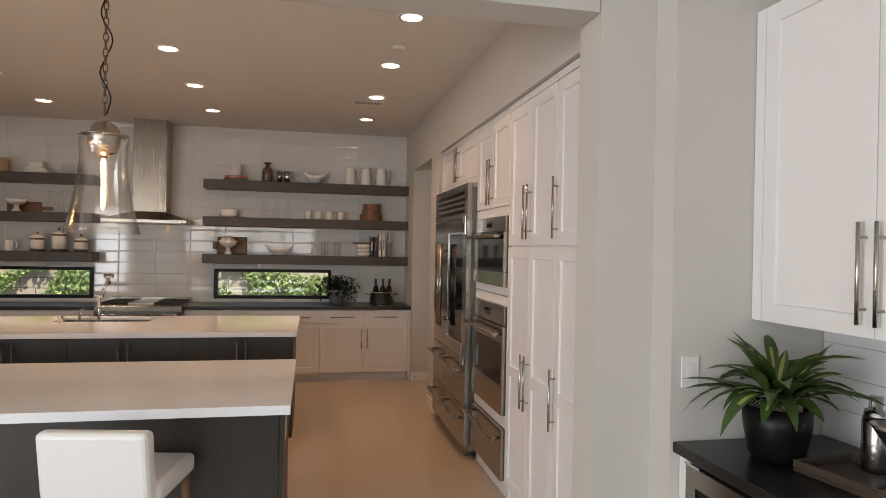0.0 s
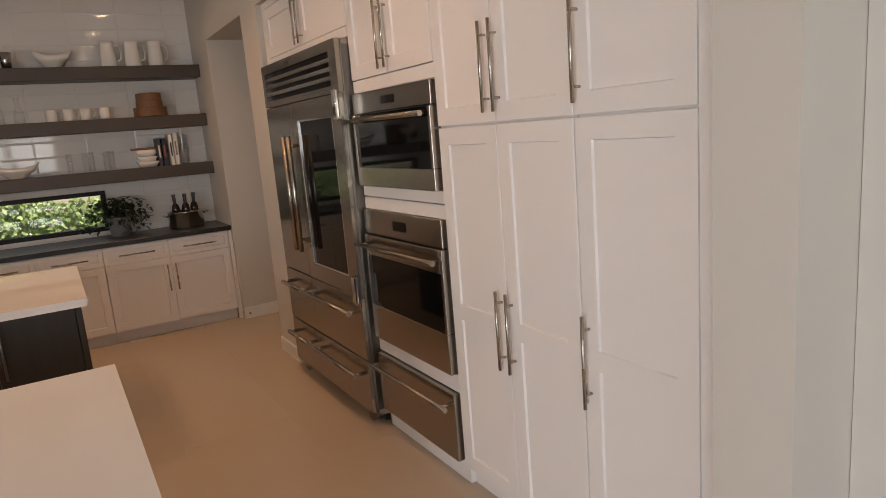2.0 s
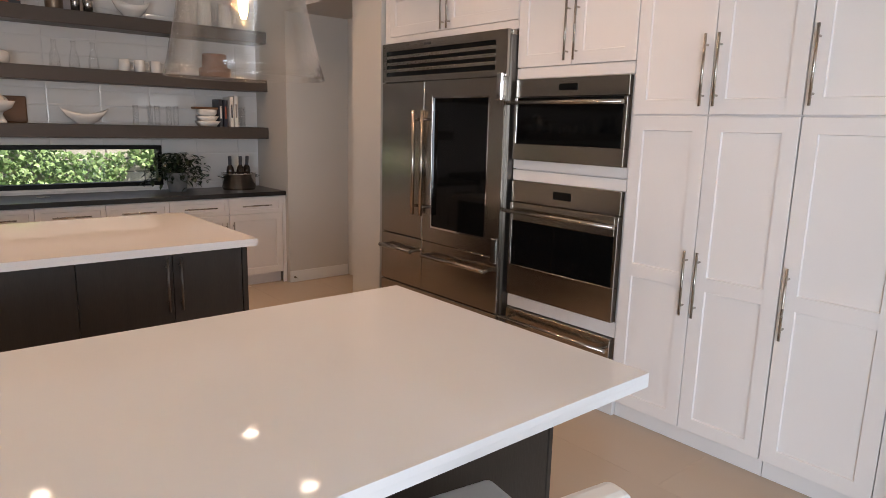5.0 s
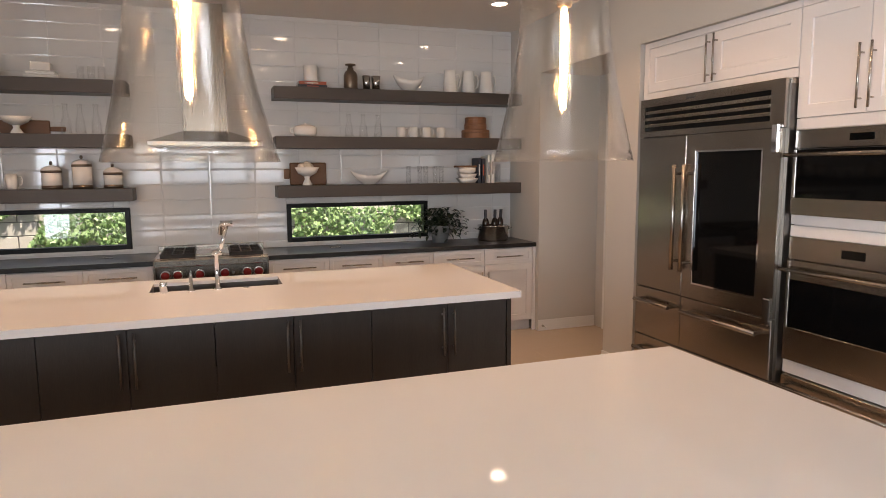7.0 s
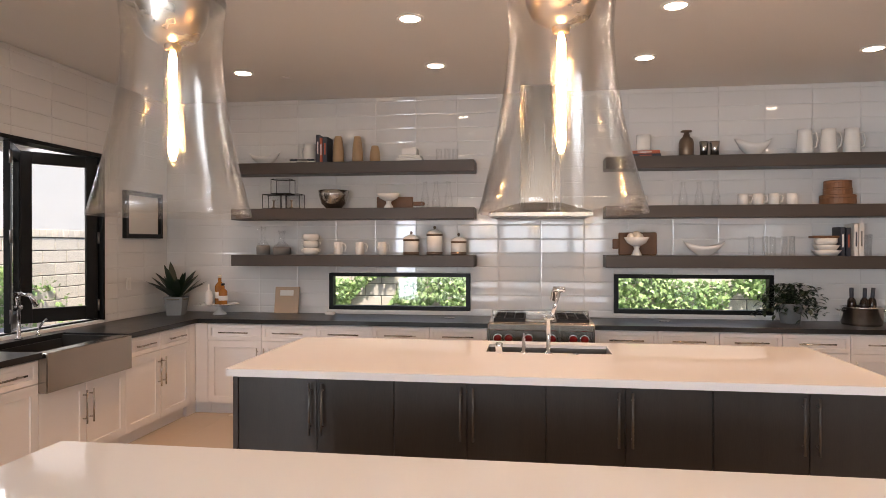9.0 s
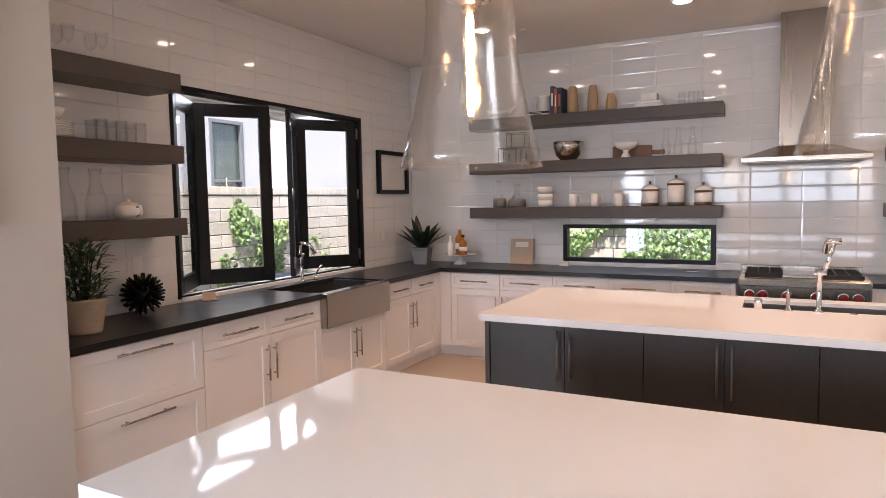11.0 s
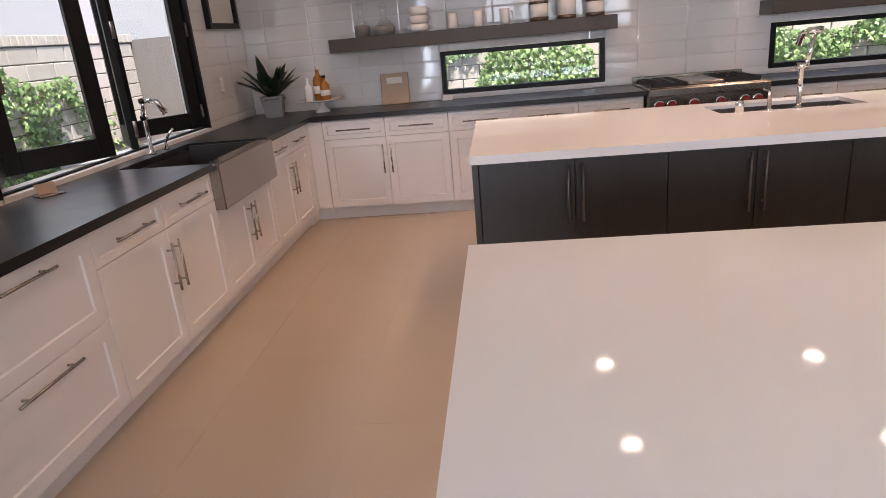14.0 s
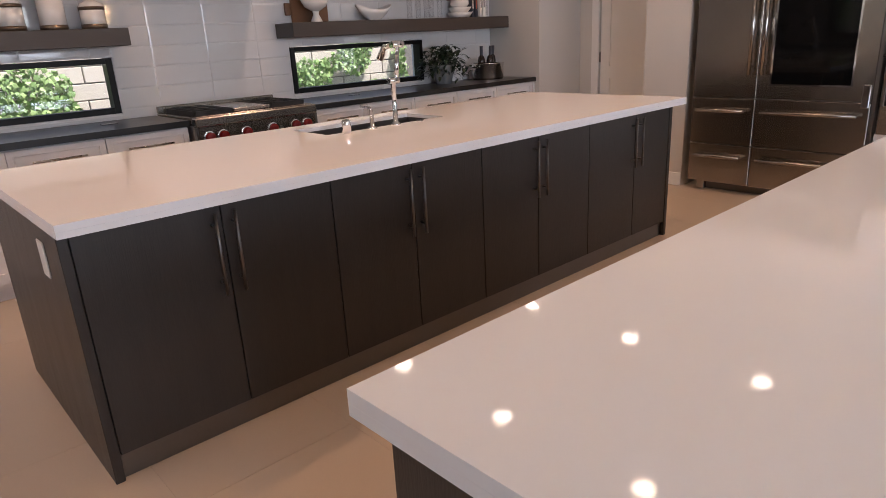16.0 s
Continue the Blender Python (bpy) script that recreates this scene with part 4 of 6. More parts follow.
# ---- small forms ----
def turned(name, profile, mat, at, label, category, group="", seg=24, scale=(1, 1, 1), rz=0.0):
    ob = solid(name, lathe(profile, seg), mat, label, category, group, pose(*at, 0, 0, rz))
    ob.scale = scale
    return ob


def handle_loop(r, h, reach, thick=0.006, bm=None):
    """A cup handle that springs from a wall at radius r."""
    return tube([(r - 0.004, 0, h * 0.82), (r + reach * 0.7, 0, h * 0.86), (r + reach, 0, h * 0.6), (r + reach * 0.8, 0, h * 0.32), (r - 0.004, 0, h * 0.2)], thick, 6, bm)


def mug(x, y, z, r=0.042, h=0.125, rz=0, name="mug", label="white ceramic mug on the shelf", group="mugs"):
    m = thing(name, pose(x, y, z, 0, 0, rz), label, name, group)
    part("cup", lathe([(0, 0), (r * 0.86, 0), (r, 0.012), (r, h * 0.5), (r * 0.97, h), (r * 0.90, h), (r * 0.92, h * 0.4), (0, 0.01)], 20), CERAMIC, m)
    part("handle", handle_loop(r, h, 0.035), CERAMIC, m)
    return m


def pitcher(x, y, z, h, rz=0):
    m = thing("pitcher", pose(x, y, z, 0, 0, rz), "tall white ceramic pitcher with a loop handle", "pitcher", "white pitchers")
    part("body", lathe([(0, 0), (0.066, 0), (0.070, 0.02), (0.064, h * 0.5), (0.056, h * 0.85), (0.060, h), (0.053, h), (0.05, h * 0.6), (0, 0.02)], 22), CERAMIC, m)
    part("handle", handle_loop(0.056, h, 0.055, 0.008), CERAMIC, m)
    return m


def carafe(x, y, z, h, r=0.042, label="clear glass carafe with a narrow neck"):
    k = r
    return turned("carafe", [(0, 0.002), (k, 0.002), (k, h * 0.35), (k * 0.8, h * 0.5), (k * 0.45, h * 0.66), (k * 0.42, h * 0.85), (k * 0.6, h), (k * 0.55, h), (k * 0.38, h * 0.8), (k * 0.75, h * 0.48), (k * 0.92, 0.012), (0, 0.012)], GLASS, (x, y, z), label, "carafe", "glass carafes", 16)


def tumbler(x, y, z, h, r=0.032):
    return turned("tumbler", [(0, 0), (r * 0.9, 0), (r, h), (r * 0.93, h), (r * 0.82, 0.012), (0, 0.012)], GLASS, (x, y, z), "clear drinking glass on a shelf", "glass", "drinking glasses", 16)


def canister(x, y, z, r, h):
    c = thing("canister", pose(x, y, z), "white canister with metal bands and a domed lid", "canister", "canisters")
    part("body", lathe([(0, 0), (r, 0), (r, h), (0, h)], 24), CERAMIC, c)
    part("base_band", lathe([(r, 0.0), (r + 0.003, 0.0), (r + 0.003, 0.03), (r, 0.03)], 24), BRONZE, c)
    part("top_band", lathe([(r, h - 0.02), (r + 0.003, h - 0.02), (r + 0.003, h), (r, h)], 24), BRONZE, c)
    lid = part("lid", lathe([(r + 0.004, h + 0.001), (r * 0.9, h + 0.02), (r * 0.4, h + 0.04), (0, h + 0.045)], 24), CERAMIC, c)
    part("knob", lathe([(0, h + 0.044), (0.008, h + 0.046), (0.014, h + 0.06), (0.010, h + 0.074), (0, h + 0.077)], 12), BRONZE, lid)
    return c


def boat_bowl(x, y, z, w, h, d, label, mat=None):
    """A curved bowl with raised ends."""
    bm = lathe([(0, 0), (0.28, 0), (0.34, 0.06), (0.72, 0.55), (1.0, 1.0), (0.95, 1.0), (0.68, 0.58), (0.3, 0.1), (0, 0.08)], 32)
    for v in bm.verts:
        if v.co.z > 0.3:
            v.co.z += 0.45 * (v.co.x ** 2) * (v.co.z - 0.3) - 0.25 * (1 - v.co.x ** 2) * (v.co.z - 0.3)
        v.co = Vector((v.co.x * w / 2, v.co.y * d / 2, v.co.z * h * 0.75))
    return solid("bowl", bm, mat or CERAMIC, label, "bowl", m=pose(x, y, z))


def round_bowl(x, y, z, r, h, mat, label):
    return turned("bowl", [(0, 0), (r * 0.45, 0), (r * 0.8, h * 0.35), (r, h), (r * 0.95, h), (r * 0.74, h * 0.38), (0, h * 0.1)], mat, (x, y, z), label, "bowl", seg=28)


def footed_bowl(x, y, z, r, h, label, fruit=False):
    b = thing("footed_bowl", pose(x, y, z), label, "bowl")
    part("foot", lathe([(0, 0), (r * 0.42, 0), (r * 0.40, 0.01), (r * 0.2, h * 0.35), (r * 0.26, h * 0.5), (0, h * 0.5)], 22), CERAMIC, b)
    part("bowl", lathe([(0, h * 0.5), (r * 0.3, h * 0.5), (r * 0.75, h * 0.68), (r, h), (r * 0.95, h), (r * 0.7, h * 0.72), (0, h * 0.56)], 26), CERAMIC, b)
    if fruit:
        for i in range(5):
            a = i * 2.4
            solid("decor_ball", lathe([(0.038 * math.sin(k * math.pi / 8), 0.038 - 0.038 * math.cos(k * math.pi / 8)) for k in range(9)], 14), CREAM, "pale wooden decor ball in a bowl", "ball", "decor balls", pose(x + r * 0.45 * math.cos(a) * (i > 0), y + r * 0.45 * math.sin(a) * (i > 0), z + h * 0.78 + (0.02 if i == 0 else 0)))
    return b


def book(x0, y0, z0, x1, y1, z1, mat, spine, label="closed book on a shelf", m=None):
    b = thing("book", m if m is not None else pose(0, 0, 0), label, "book", "books")
    t = 0.003
    flat = (z1 - z0) < (x1 - x0)
    if flat:
        part("cover", boxes([(x0, y0, z0, x1, y1, z0 + t), (x0, y0, z1 - t, x1, y1, z1), (x0, y0, z0 + t, x1, y0 + t, z1 - t)], 0.0005), mat, b)
        part("pages", boxes([(x0 + 0.004, y0 + t, z0 + t, x1 - 0.004, y1 - 0.004, z1 - t)]), PAPER, b)
        part("title_bar", boxes([(x0 + (x1 - x0) * 0.3, y0 - 0.001, z0 + (z1 - z0) * 0.35, x0 + (x1 - x0) * 0.7, y0 - 0.0002, z0 + (z1 - z0) * 0.65)]), spine, b)
    else:
        part("cover", boxes([(x0, y0, z0, x0 + t, y1, z1), (x1 - t, y0, z0, x1, y1, z1), (x0 + t, y0, z0, x1 - t, y0 + t, z1)], 0.0005), mat, b)
        part("pages", boxes([(x0 + t, y0 + t, z0 + 0.004, x1 - t, y1 - 0.004, z1 - 0.004)]), PAPER, b)
        part("title_bar", boxes([(x0 + (x1 - x0) * 0.3, y0 - 0.001, z0 + (z1 - z0) * 0.3, x0 + (x1 - x0) * 0.7, y0 - 0.0002, z0 + (z1 - z0) * 0.75)]), spine, b)
    return b


def blade(bm, base, az, length, width, lift, droop, seg=6, twist=0.0):
    """One pointed leaf that rises at angle lift and bends down by droop over its length."""
    p, ang = Vector(base), lift
    d = Vector((math.cos(az), math.sin(az), 0))
    side = Vector((-math.sin(az), math.cos(az), 0))
    last = None
    for i in range(seg + 1):
        k = i / seg
        w = width * (0.25 + 1.5 * k if k < 0.4 else 0.85 * (1 - ((k - 0.4) / 0.6) ** 2) + 0.02) * 0.5
        s = side * math.cos(twist * k) + Vector((0, 0, 1)) * math.sin(twist * k)
        fold = Vector((0, 0, w * 0.35))
        row = [bm.verts.new(p + s * w + fold), bm.verts.new(p), bm.verts.new(p - s * w + fold)]
        if last:
            bm.faces.new((last[0], last[1], row[1], row[0])).smooth = True
            bm.faces.new((last[1], last[2], row[2], row[1])).smooth = True
        last = row
        ang -= droop / seg
        p = p + (d * math.cos(ang) + Vector((0, 0, 1)) * math.sin(ang)) * (length / seg)


def pot_plant(m, pot_profile, pot_mat, pot_label, label, blades, leaf_mat, soil_z, soil_r, square=False, category="plant"):
    p = thing("potted_plant", m, label, category, "plants")
    bm = lathe(pot_profile, 4 if square else 28, smooth=not square)
    if square:
        bmesh.ops.rotate(bm, verts=bm.verts[:], cent=(0, 0, 0), matrix=Matrix.Rotation(math.pi / 4, 3, "Z"))
    part("pot", bm, pot_mat, p, pot_label)
    part("soil", lathe([(0, soil_z), (soil_r, soil_z - 0.002), (soil_r, soil_z - 0.01), (0, soil_z - 0.01)], 20), EARTH, p)
    bm = bmesh.new()
    for b in blades:
        blade(bm, *b)
    part("foliage", bm, leaf_mat, p)
    return p


rnd = random.Random(7)

# ---- things on the shelves of the back wall ----
YS = 9.185
Z1, Z2, Z3 = (z + 0.1105 for z in LEVELS)


def X(px):
    """Plan x of a mark along the back shelves from its stretch across them."""
    x = -3.234 + (px - 25) * 0.004782 if px < 640 else 0.352 + (px - 755) * 0.00545 + max(0, px - 900) * 0.00029
    return -0.281 + (x + 0.281) * 1.021


boat_bowl(X(92), YS, Z3, 0.33, 0.12, 0.15, "white boat-shaped bowl with raised ends")
pitcher(X(187), YS + 0.03, Z3, 0.20, 160)
book(X(150), YS - 0.08, Z3, X(206), YS + 0.09, Z3 + 0.02, PAPER, BOOKD, "pale book lying flat on the shelf")
book(X(152), YS - 0.075, Z3 + 0.021, X(204), YS + 0.085, Z3 + 0.040, BOOKD, PAPER, "dark book lying on another book")
book(X(209), YS - 0.10, Z3, X(209) + 0.035, YS + 0.08, Z3 + 0.27, BOOKD, PAPER, "tall dark book standing on the shelf")
book(X(217), YS - 0.10, Z3, X(217) + 0.024, YS + 0.08, Z3 + 0.24, BOOKR, PAPER, "orange-red book standing on the shelf")
book(X(223), YS - 0.10, Z3, X(223) + 0.045, YS + 0.08, Z3 + 0.25, BOOKD, BOOKR, "dark book with red title, standing")
for px, w, h in ((249, 0.055, 0.265), (289, 0.052, 0.26), (325, 0.052, 0.165)):
    turned("wooden_vase", [(0, 0), (w, 0), (w * 1.04, h * 0.15), (w * 0.95, h * 0.6), (w * 0.66, h * 0.97), (w * 0.55, h), (w * 0.45, h * 0.97), (0, h * 0.9)], PALEWOOD, (X(px), YS, Z3), "rough pale wooden vase tapering upwards", "vase", "wooden vases", 14)
for i, (a, b) in enumerate(((372, 424), (376, 420))):
    solid("napkin_stack", box(X(a), YS - 0.09, 0, X(b), YS + 0.09, 0.028, 0.006), CERAMIC, "folded white linen stack on the shelf", "linen", "linen stacks", pose(0, 0, Z3 + i * 0.0285))
solid("napkin_stack", box(X(382), YS - 0.07, 0, X(412), YS + 0.07, 0.075, 0.008), CERAMIC, "small folded white linen stack", "linen", "linen stacks", pose(0, 0, Z3 + 0.0575))
for px in (455, 472, 487):
    tumbler(X(px), YS + rnd.uniform(-0.03, 0.03), Z3, 0.12)


def wire_box(x0, x1, z0, h, y0=YS - 0.07, y1=YS + 0.07):
    t = thing("wire_lantern", pose(0, 0, 0), "black wire-framed glass box", "lantern", "wire boxes")
    r = 0.0035
    bm = bmesh.new()
    c = [(x, y, z) for x in (x0, x1) for y in (y0, y1) for z in (z0 + r, z0 + h)]
    for a in range(8):
        for b in range(a + 1, 8):
            if sum(abs(c[a][i] - c[b][i]) > 1e-6 for i in range(3)) == 1:
                tube([c[a], c[b]], r, 4, bm)
    part("frame", bm, BLACK, t)
    for y in (y0, y1):
        part("glass_side", boxes([(x0, y - 0.001, z0 + 0.004, x1, y + 0.001, z0 + h)]), GLASS, t)


wire_box(X(94), X(132), Z2, 0.145)
wire_box(X(134), X(172), Z2, 0.145)
wire_box(X(112), X(152), Z2 + 0.149, 0.145)
for px in (112, 150):
    turned("candle_stick", [(0, 0.0), (0.03, 0.0), (0.028, 0.008), (0.008, 0.02), (0.008, 0.07), (0.018, 0.085), (0, 0.085)], BRONZE, (X(px), YS, Z2 + 0.004), "small brass candle holder inside a wire box", "candle holder", "candle holders", 12)
turned("bowl", [(0, 0), (0.07, 0), (0.12, 0.05), (0.145, 0.13), (0.15, 0.18), (0.143, 0.18), (0.115, 0.06), (0, 0.02)], SILVER, (X(239), YS, Z2), "hammered silver bowl on the shelf", "bowl", seg=28)
bd = thing("serving_board", pose(0, 0, 0), "dark wooden serving board with a handle, leaning", "board")
part("board", boxes([(X(323), BACK - 0.03, Z2, X(398), BACK - 0.01, Z2 + 0.12)], 0.006), WOOD, bd)
part("handle", boxes([(X(398), BACK - 0.028, Z2 + 0.03, X(422), BACK - 0.012, Z2 + 0.07)], 0.006), WOOD, bd)
footed_bowl(X(354), YS - 0.02, Z2, 0.115, 0.14, "white footed ceramic bowl")
for px in (427, 449, 474):
    carafe(X(px), YS, Z2, 0.255)

for px, w, h in ((89, 0.066, 0.28), (129, 0.088, 0.24)):
    v = thing("glass_vase", pose(X(px), YS, Z1), "clear glass vase with a grey clay base", "vase", "glass vases")
    part("base", lathe([(0, 0), (w, 0), (w * 1.02, h * 0.28), (w * 0.9, h * 0.34), (0, h * 0.34)], 20), GREY, v)
    part("glass_neck", lathe([(w * 0.88, h * 0.345), (w * 0.35, h * 0.55), (w * 0.28, h * 0.8), (w * 0.45, h), (w * 0.40, h), (w * 0.24, h * 0.8), (w * 0.3, h * 0.55), (w * 0.84, h * 0.345)], 18), GLASS, v)
    part("glass_handle", tube([(-w * 0.85, 0, h * 0.36), (-w * 0.9, 0, h * 0.9), (-w * 0.4, 0, h * 0.97)], 0.005, 6), GLASS, v)
for i in range(3):
    b = thing("handled_bowl", pose(X(191), YS, Z1 + i * 0.068), "white handled soup bowl in a stack", "bowl", "stacked soup bowls")
    part("bowl", lathe([(0, 0), (0.06, 0), (0.078, 0.02), (0.078, 0.066), (0.072, 0.066), (0.07, 0.02), (0, 0.012)], 22), CERAMIC, b)
    for s in (-1, 1):
        part("handle", tube([(s * 0.076, 0, 0.05), (s * 0.10, 0, 0.052), (s * 0.10, 0, 0.035), (s * 0.076, 0, 0.03)], 0.005, 6), CERAMIC, b)
for px, rz in ((250, 0), (294, 25), (340, 10)):
    mug(X(px), YS - 0.02, Z1, rz=rz)
canister(X(399), YS, Z1, 0.076, 0.155)
canister(X(446), YS, Z1, 0.076, 0.205)
canister(X(494), YS, Z1, 0.074, 0.135)

# right-hand shelves
book(X(795), YS - 0.08, Z3, X(843), YS + 0.08, Z3 + 0.028, BOOKD, BOOKR, "dark cookbook lying flat")
bk = book(X(797), YS - 0.075, Z3 + 0.029, X(842), YS + 0.075, Z3 + 0.058, BOOKR, PAPER, "orange cookbook lying on another book")
font = bpy.data.curves.new("title", "FONT")
font.body, font.size, font.extrude = "baking", 0.03, 0.0004
tt = new("title_source", font)
dg = bpy.context.evaluated_depsgraph_get()
title_mesh = bpy.data.meshes.new_from_object(tt.evaluated_get(dg))
bpy.data.objects.remove(tt)
title_mesh.materials.clear()
title_mesh.materials.append(PAPER)
ti = new("title", title_mesh)
ti.parent = bk
ti.matrix_local = pose(X(806), YS - 0.0775, Z3 + 0.036, 90, 0, 0)
turned("utensil_cup", [(0, 0), (0.06, 0), (0.066, 0.02), (0.066, 0.15), (0.058, 0.15), (0.056, 0.03), (0, 0.02)], CERAMIC, (X(818), YS, Z3 + 0.0585), "plain white ceramic cup on books", "cup")
bt = thing("flask", pose(X(886), YS, Z3), "bronze metal flask with a stopper", "flask")
part("body", lathe([(0, 0), (0.062, 0), (0.066, 0.02), (0.066, 0.13), (0.055, 0.165), (0.03, 0.185), (0.03, 0.205), (0, 0.205)], 24), BRONZE, bt)
part("stopper", lathe([(0, 0.206), (0.022, 0.206), (0.022, 0.225), (0.05, 0.228), (0.05, 0.24), (0, 0.245)], 18), BRONZE, bt)
for px, r in ((912, 0.032), (928, 0.036)):
    turned("julep_cup", [(0, 0), (r, 0), (r * 1.08, 0.07), (r * 1.3, 0.135), (r * 1.2, 0.135), (r, 0.06), (0, 0.01)], SILVER, (X(px), YS - 0.02, Z3), "silver julep cup on the shelf", "cup", "silver cups", 18)
boat_bowl(X(986), YS, Z3, 0.32, 0.16, 0.24, "deep white bowl with a curved rim")
for px in (1060, 1094, 1127):
    pitcher(X(px), YS, Z3, 0.225, 0)
tp = thing("teapot", pose(X(806), YS, Z2), "low white ceramic lidded pot", "teapot")
part("body", lathe([(0, 0), (0.09, 0), (0.11, 0.03), (0.108, 0.085), (0.09, 0.10), (0, 0.10)], 24), CERAMIC, tp)
part("lid", lathe([(0.088, 0.101), (0.05, 0.112), (0.012, 0.116), (0.012, 0.132), (0, 0.134)], 20), CERAMIC, tp)
part("handle", tube([(-0.10, 0, 0.08), (-0.14, 0, 0.08), (-0.14, 0, 0.04), (-0.10, 0, 0.03)], 0.007, 6), CERAMIC, tp)
for px in (881, 906, 931):
    carafe(X(px), YS, Z2, 0.22)
for px, rz in ((971, 0), (993, 0), (1016, 0), (1042, 40)):
    mug(X(px), YS, Z2, 0.045, 0.105, rz, "cup", "small white ceramic cup on the shelf", "white cups")
for z, w, h in ((0, 0.145, 0.085), (0.086, 0.115, 0.06), (0.147, 0.11, 0.065)):
    solid("wooden_box", lathe([(0, 0), (w * 0.97, 0), (w, 0.004), (w, h * 0.62), (w * 0.97, h * 0.64), (w * 0.97, h * 0.67), (w, h * 0.69), (w, h - 0.004), (w * 0.97, h), (0, h)], 26, smooth=False), WOOD, "round lidded wooden box in a stack", "box", "wooden boxes", pose(X(1107), YS, Z2 + z))
bd = thing("cutting_board", pose(0, 0, 0), "walnut cutting board with a round grip, leaning on tiles", "board")
part("board", boxes([(X(780), BACK - 0.035, Z1, X(843), BACK - 0.012, Z1 + 0.215)], 0.01), WOOD, bd)
part("grip", box(X(780) - 0.055, BACK - 0.034, Z1 + 0.06, X(780) - 0.0005, BACK - 0.013, Z1 + 0.155, 0.009, segs=2), WOOD, bd)
footed_bowl(X(806), YS - 0.03, Z1, 0.115, 0.17, "white footed bowl filled with decor balls", True)
boat_bowl(X(914), YS, Z1, 0.37, 0.135, 0.19, "white boat-shaped bowl on the shelf")
for px, dy in ((983, 0), (1005, 0.03), (1012, -0.04), (1033, 0.03), (1040, -0.04)):
    tumbler(X(px), YS + dy, Z1, 0.175, 0.026)
for i in range(2):
    turned("square_dish", [(0, 0), (0.09 - i * 0.01, 0), (0.13 - i * 0.012, 0.05), (0.122 - i * 0.012, 0.05), (0.08, 0.01), (0, 0.01)], CERAMIC, (X(1091), YS, Z1 + i * 0.046), "square white dish in a stack", "dish", "stacked dishes", 4, rz=45)
turned("cooking_pot", [(0, 0), (0.07, 0), (0.09, 0.02), (0.09, 0.06), (0.083, 0.06), (0.08, 0.02), (0, 0.012)], CERAMIC, (X(1091), YS, Z1 + 0.098), "small white pot on dishes", "pot")
solid("trivet", box(-0.13, -0.05, 0, 0.10, 0.05, 0.02, 0.005), WOOD, "flat reddish wooden trivet on a pot", "trivet", m=pose(X(1091), YS, Z1 + 0.159))
book(X(1106), YS - 0.08, Z1, X(1106) + 0.034, YS + 0.09, Z1 + 0.255, BOOKD, PAPER, "black book standing on the shelf")
book(X(1114), YS - 0.08, Z1, X(1114) + 0.034, YS + 0.09, Z1 + 0.25, BOOKD, BOOKR, "dark book standing on the shelf")
book(X(1124), YS - 0.09, Z1, X(1124) + 0.03, YS + 0.09, Z1 + 0.28, PAPER, BOOKD, "white book standing on the shelf")
book(X(1131), YS - 0.09, Z1, X(1131) + 0.035, YS + 0.09, Z1 + 0.29, PAPER, GREY, "tall white book standing on the shelf")
tumbler(X(1148), YS, Z1, 0.19, 0.045)

# ---- things on the worktops ----
CT = CT1 + 0.0005
# trailing plant in a zinc pot
bl = []
for i in range(420):
    a = rnd.uniform(0, 2 * math.pi)
    rr = rnd.uniform(0.0, 0.30) ** 1.0
    h = 0.20 + rnd.uniform(-0.10, 0.16) * (1 - rr) - max(0, rr - 0.2) * 0.9
    bl.append(((rr * math.cos(a), rr * math.sin(a) * 0.55 - 0.02, max(0.02, h)), rnd.uniform(0, 6.28), rnd.uniform(0.05, 0.08), rnd.uniform(0.03, 0.05), rnd.uniform(-0.5, 0.9), 0.8, 3))
pp = pot_plant(pose(1.96, 9.10, CT), [(0, 0), (0.075, 0), (0.105, 0.165), (0.108, 0.175), (0.10, 0.175), (0.095, 0.15), (0, 0.14)], CONCRETE, "grey zinc pot", "bushy trailing green plant in a grey pot", bl, LEAFD, 0.155, 0.095)
bm = bmesh.new()
for i in range(16):
    a = i * 0.4
    rr = rnd.uniform(0.12, 0.28)
    tube([(0, 0, 0.15), (rr * 0.5 * math.cos(a), rr * 0.3 * math.sin(a), 0.26), (rr * math.cos(a), rr * 0.5 * math.sin(a), 0.20 - rr * 0.3)], 0.0025, 5, bm)
part("stems", bm, LEAFD, pp)
# wine cooler with bottles
ib = thing("ice_bucket", pose(2.53, 9.06, CT), "polished steel ice bucket with two handles", "bucket")
part("bucket", lathe([(0, 0), (0.15, 0), (0.158, 0.02), (0.158, 0.15), (0.165, 0.158), (0.150, 0.158), (0.148, 0.03), (0, 0.02)], 30), POLISHED, ib)
for s in (-1, 1):
    part("handle", tube([(s * 0.158, -0.03, 0.12), (s * 0.20, -0.03, 0.13), (s * 0.20, 0.03, 0.13), (s * 0.158, 0.03, 0.12)], 0.007, 8), CHROME, ib)
for dx, dy in ((-0.07, 0.02), (0.005, -0.02), (0.08, 0.03)):
    b = thing("wine_bottle", pose(2.53 + dx, 9.06 + dy, CT + 0.021, 4, dx * 40, 0), "dark wine bottle standing in the bucket", "bottle", "wine bottles")
    part("bottle", lathe([(0, 0), (0.037, 0), (0.037, 0.16), (0.03, 0.195), (0.015, 0.215), (0.014, 0.27), (0, 0.27)], 16), WINE, b)
    part("foil", lathe([(0.0152, 0.215), (0.0162, 0.24), (0.0165, 0.30), (0, 0.302)], 14), BOOKD, b)
    part("label_band", lathe([(0.0375, 0.06), (0.038, 0.06), (0.038, 0.13), (0.0375, 0.13)], 16), PAPER, b)
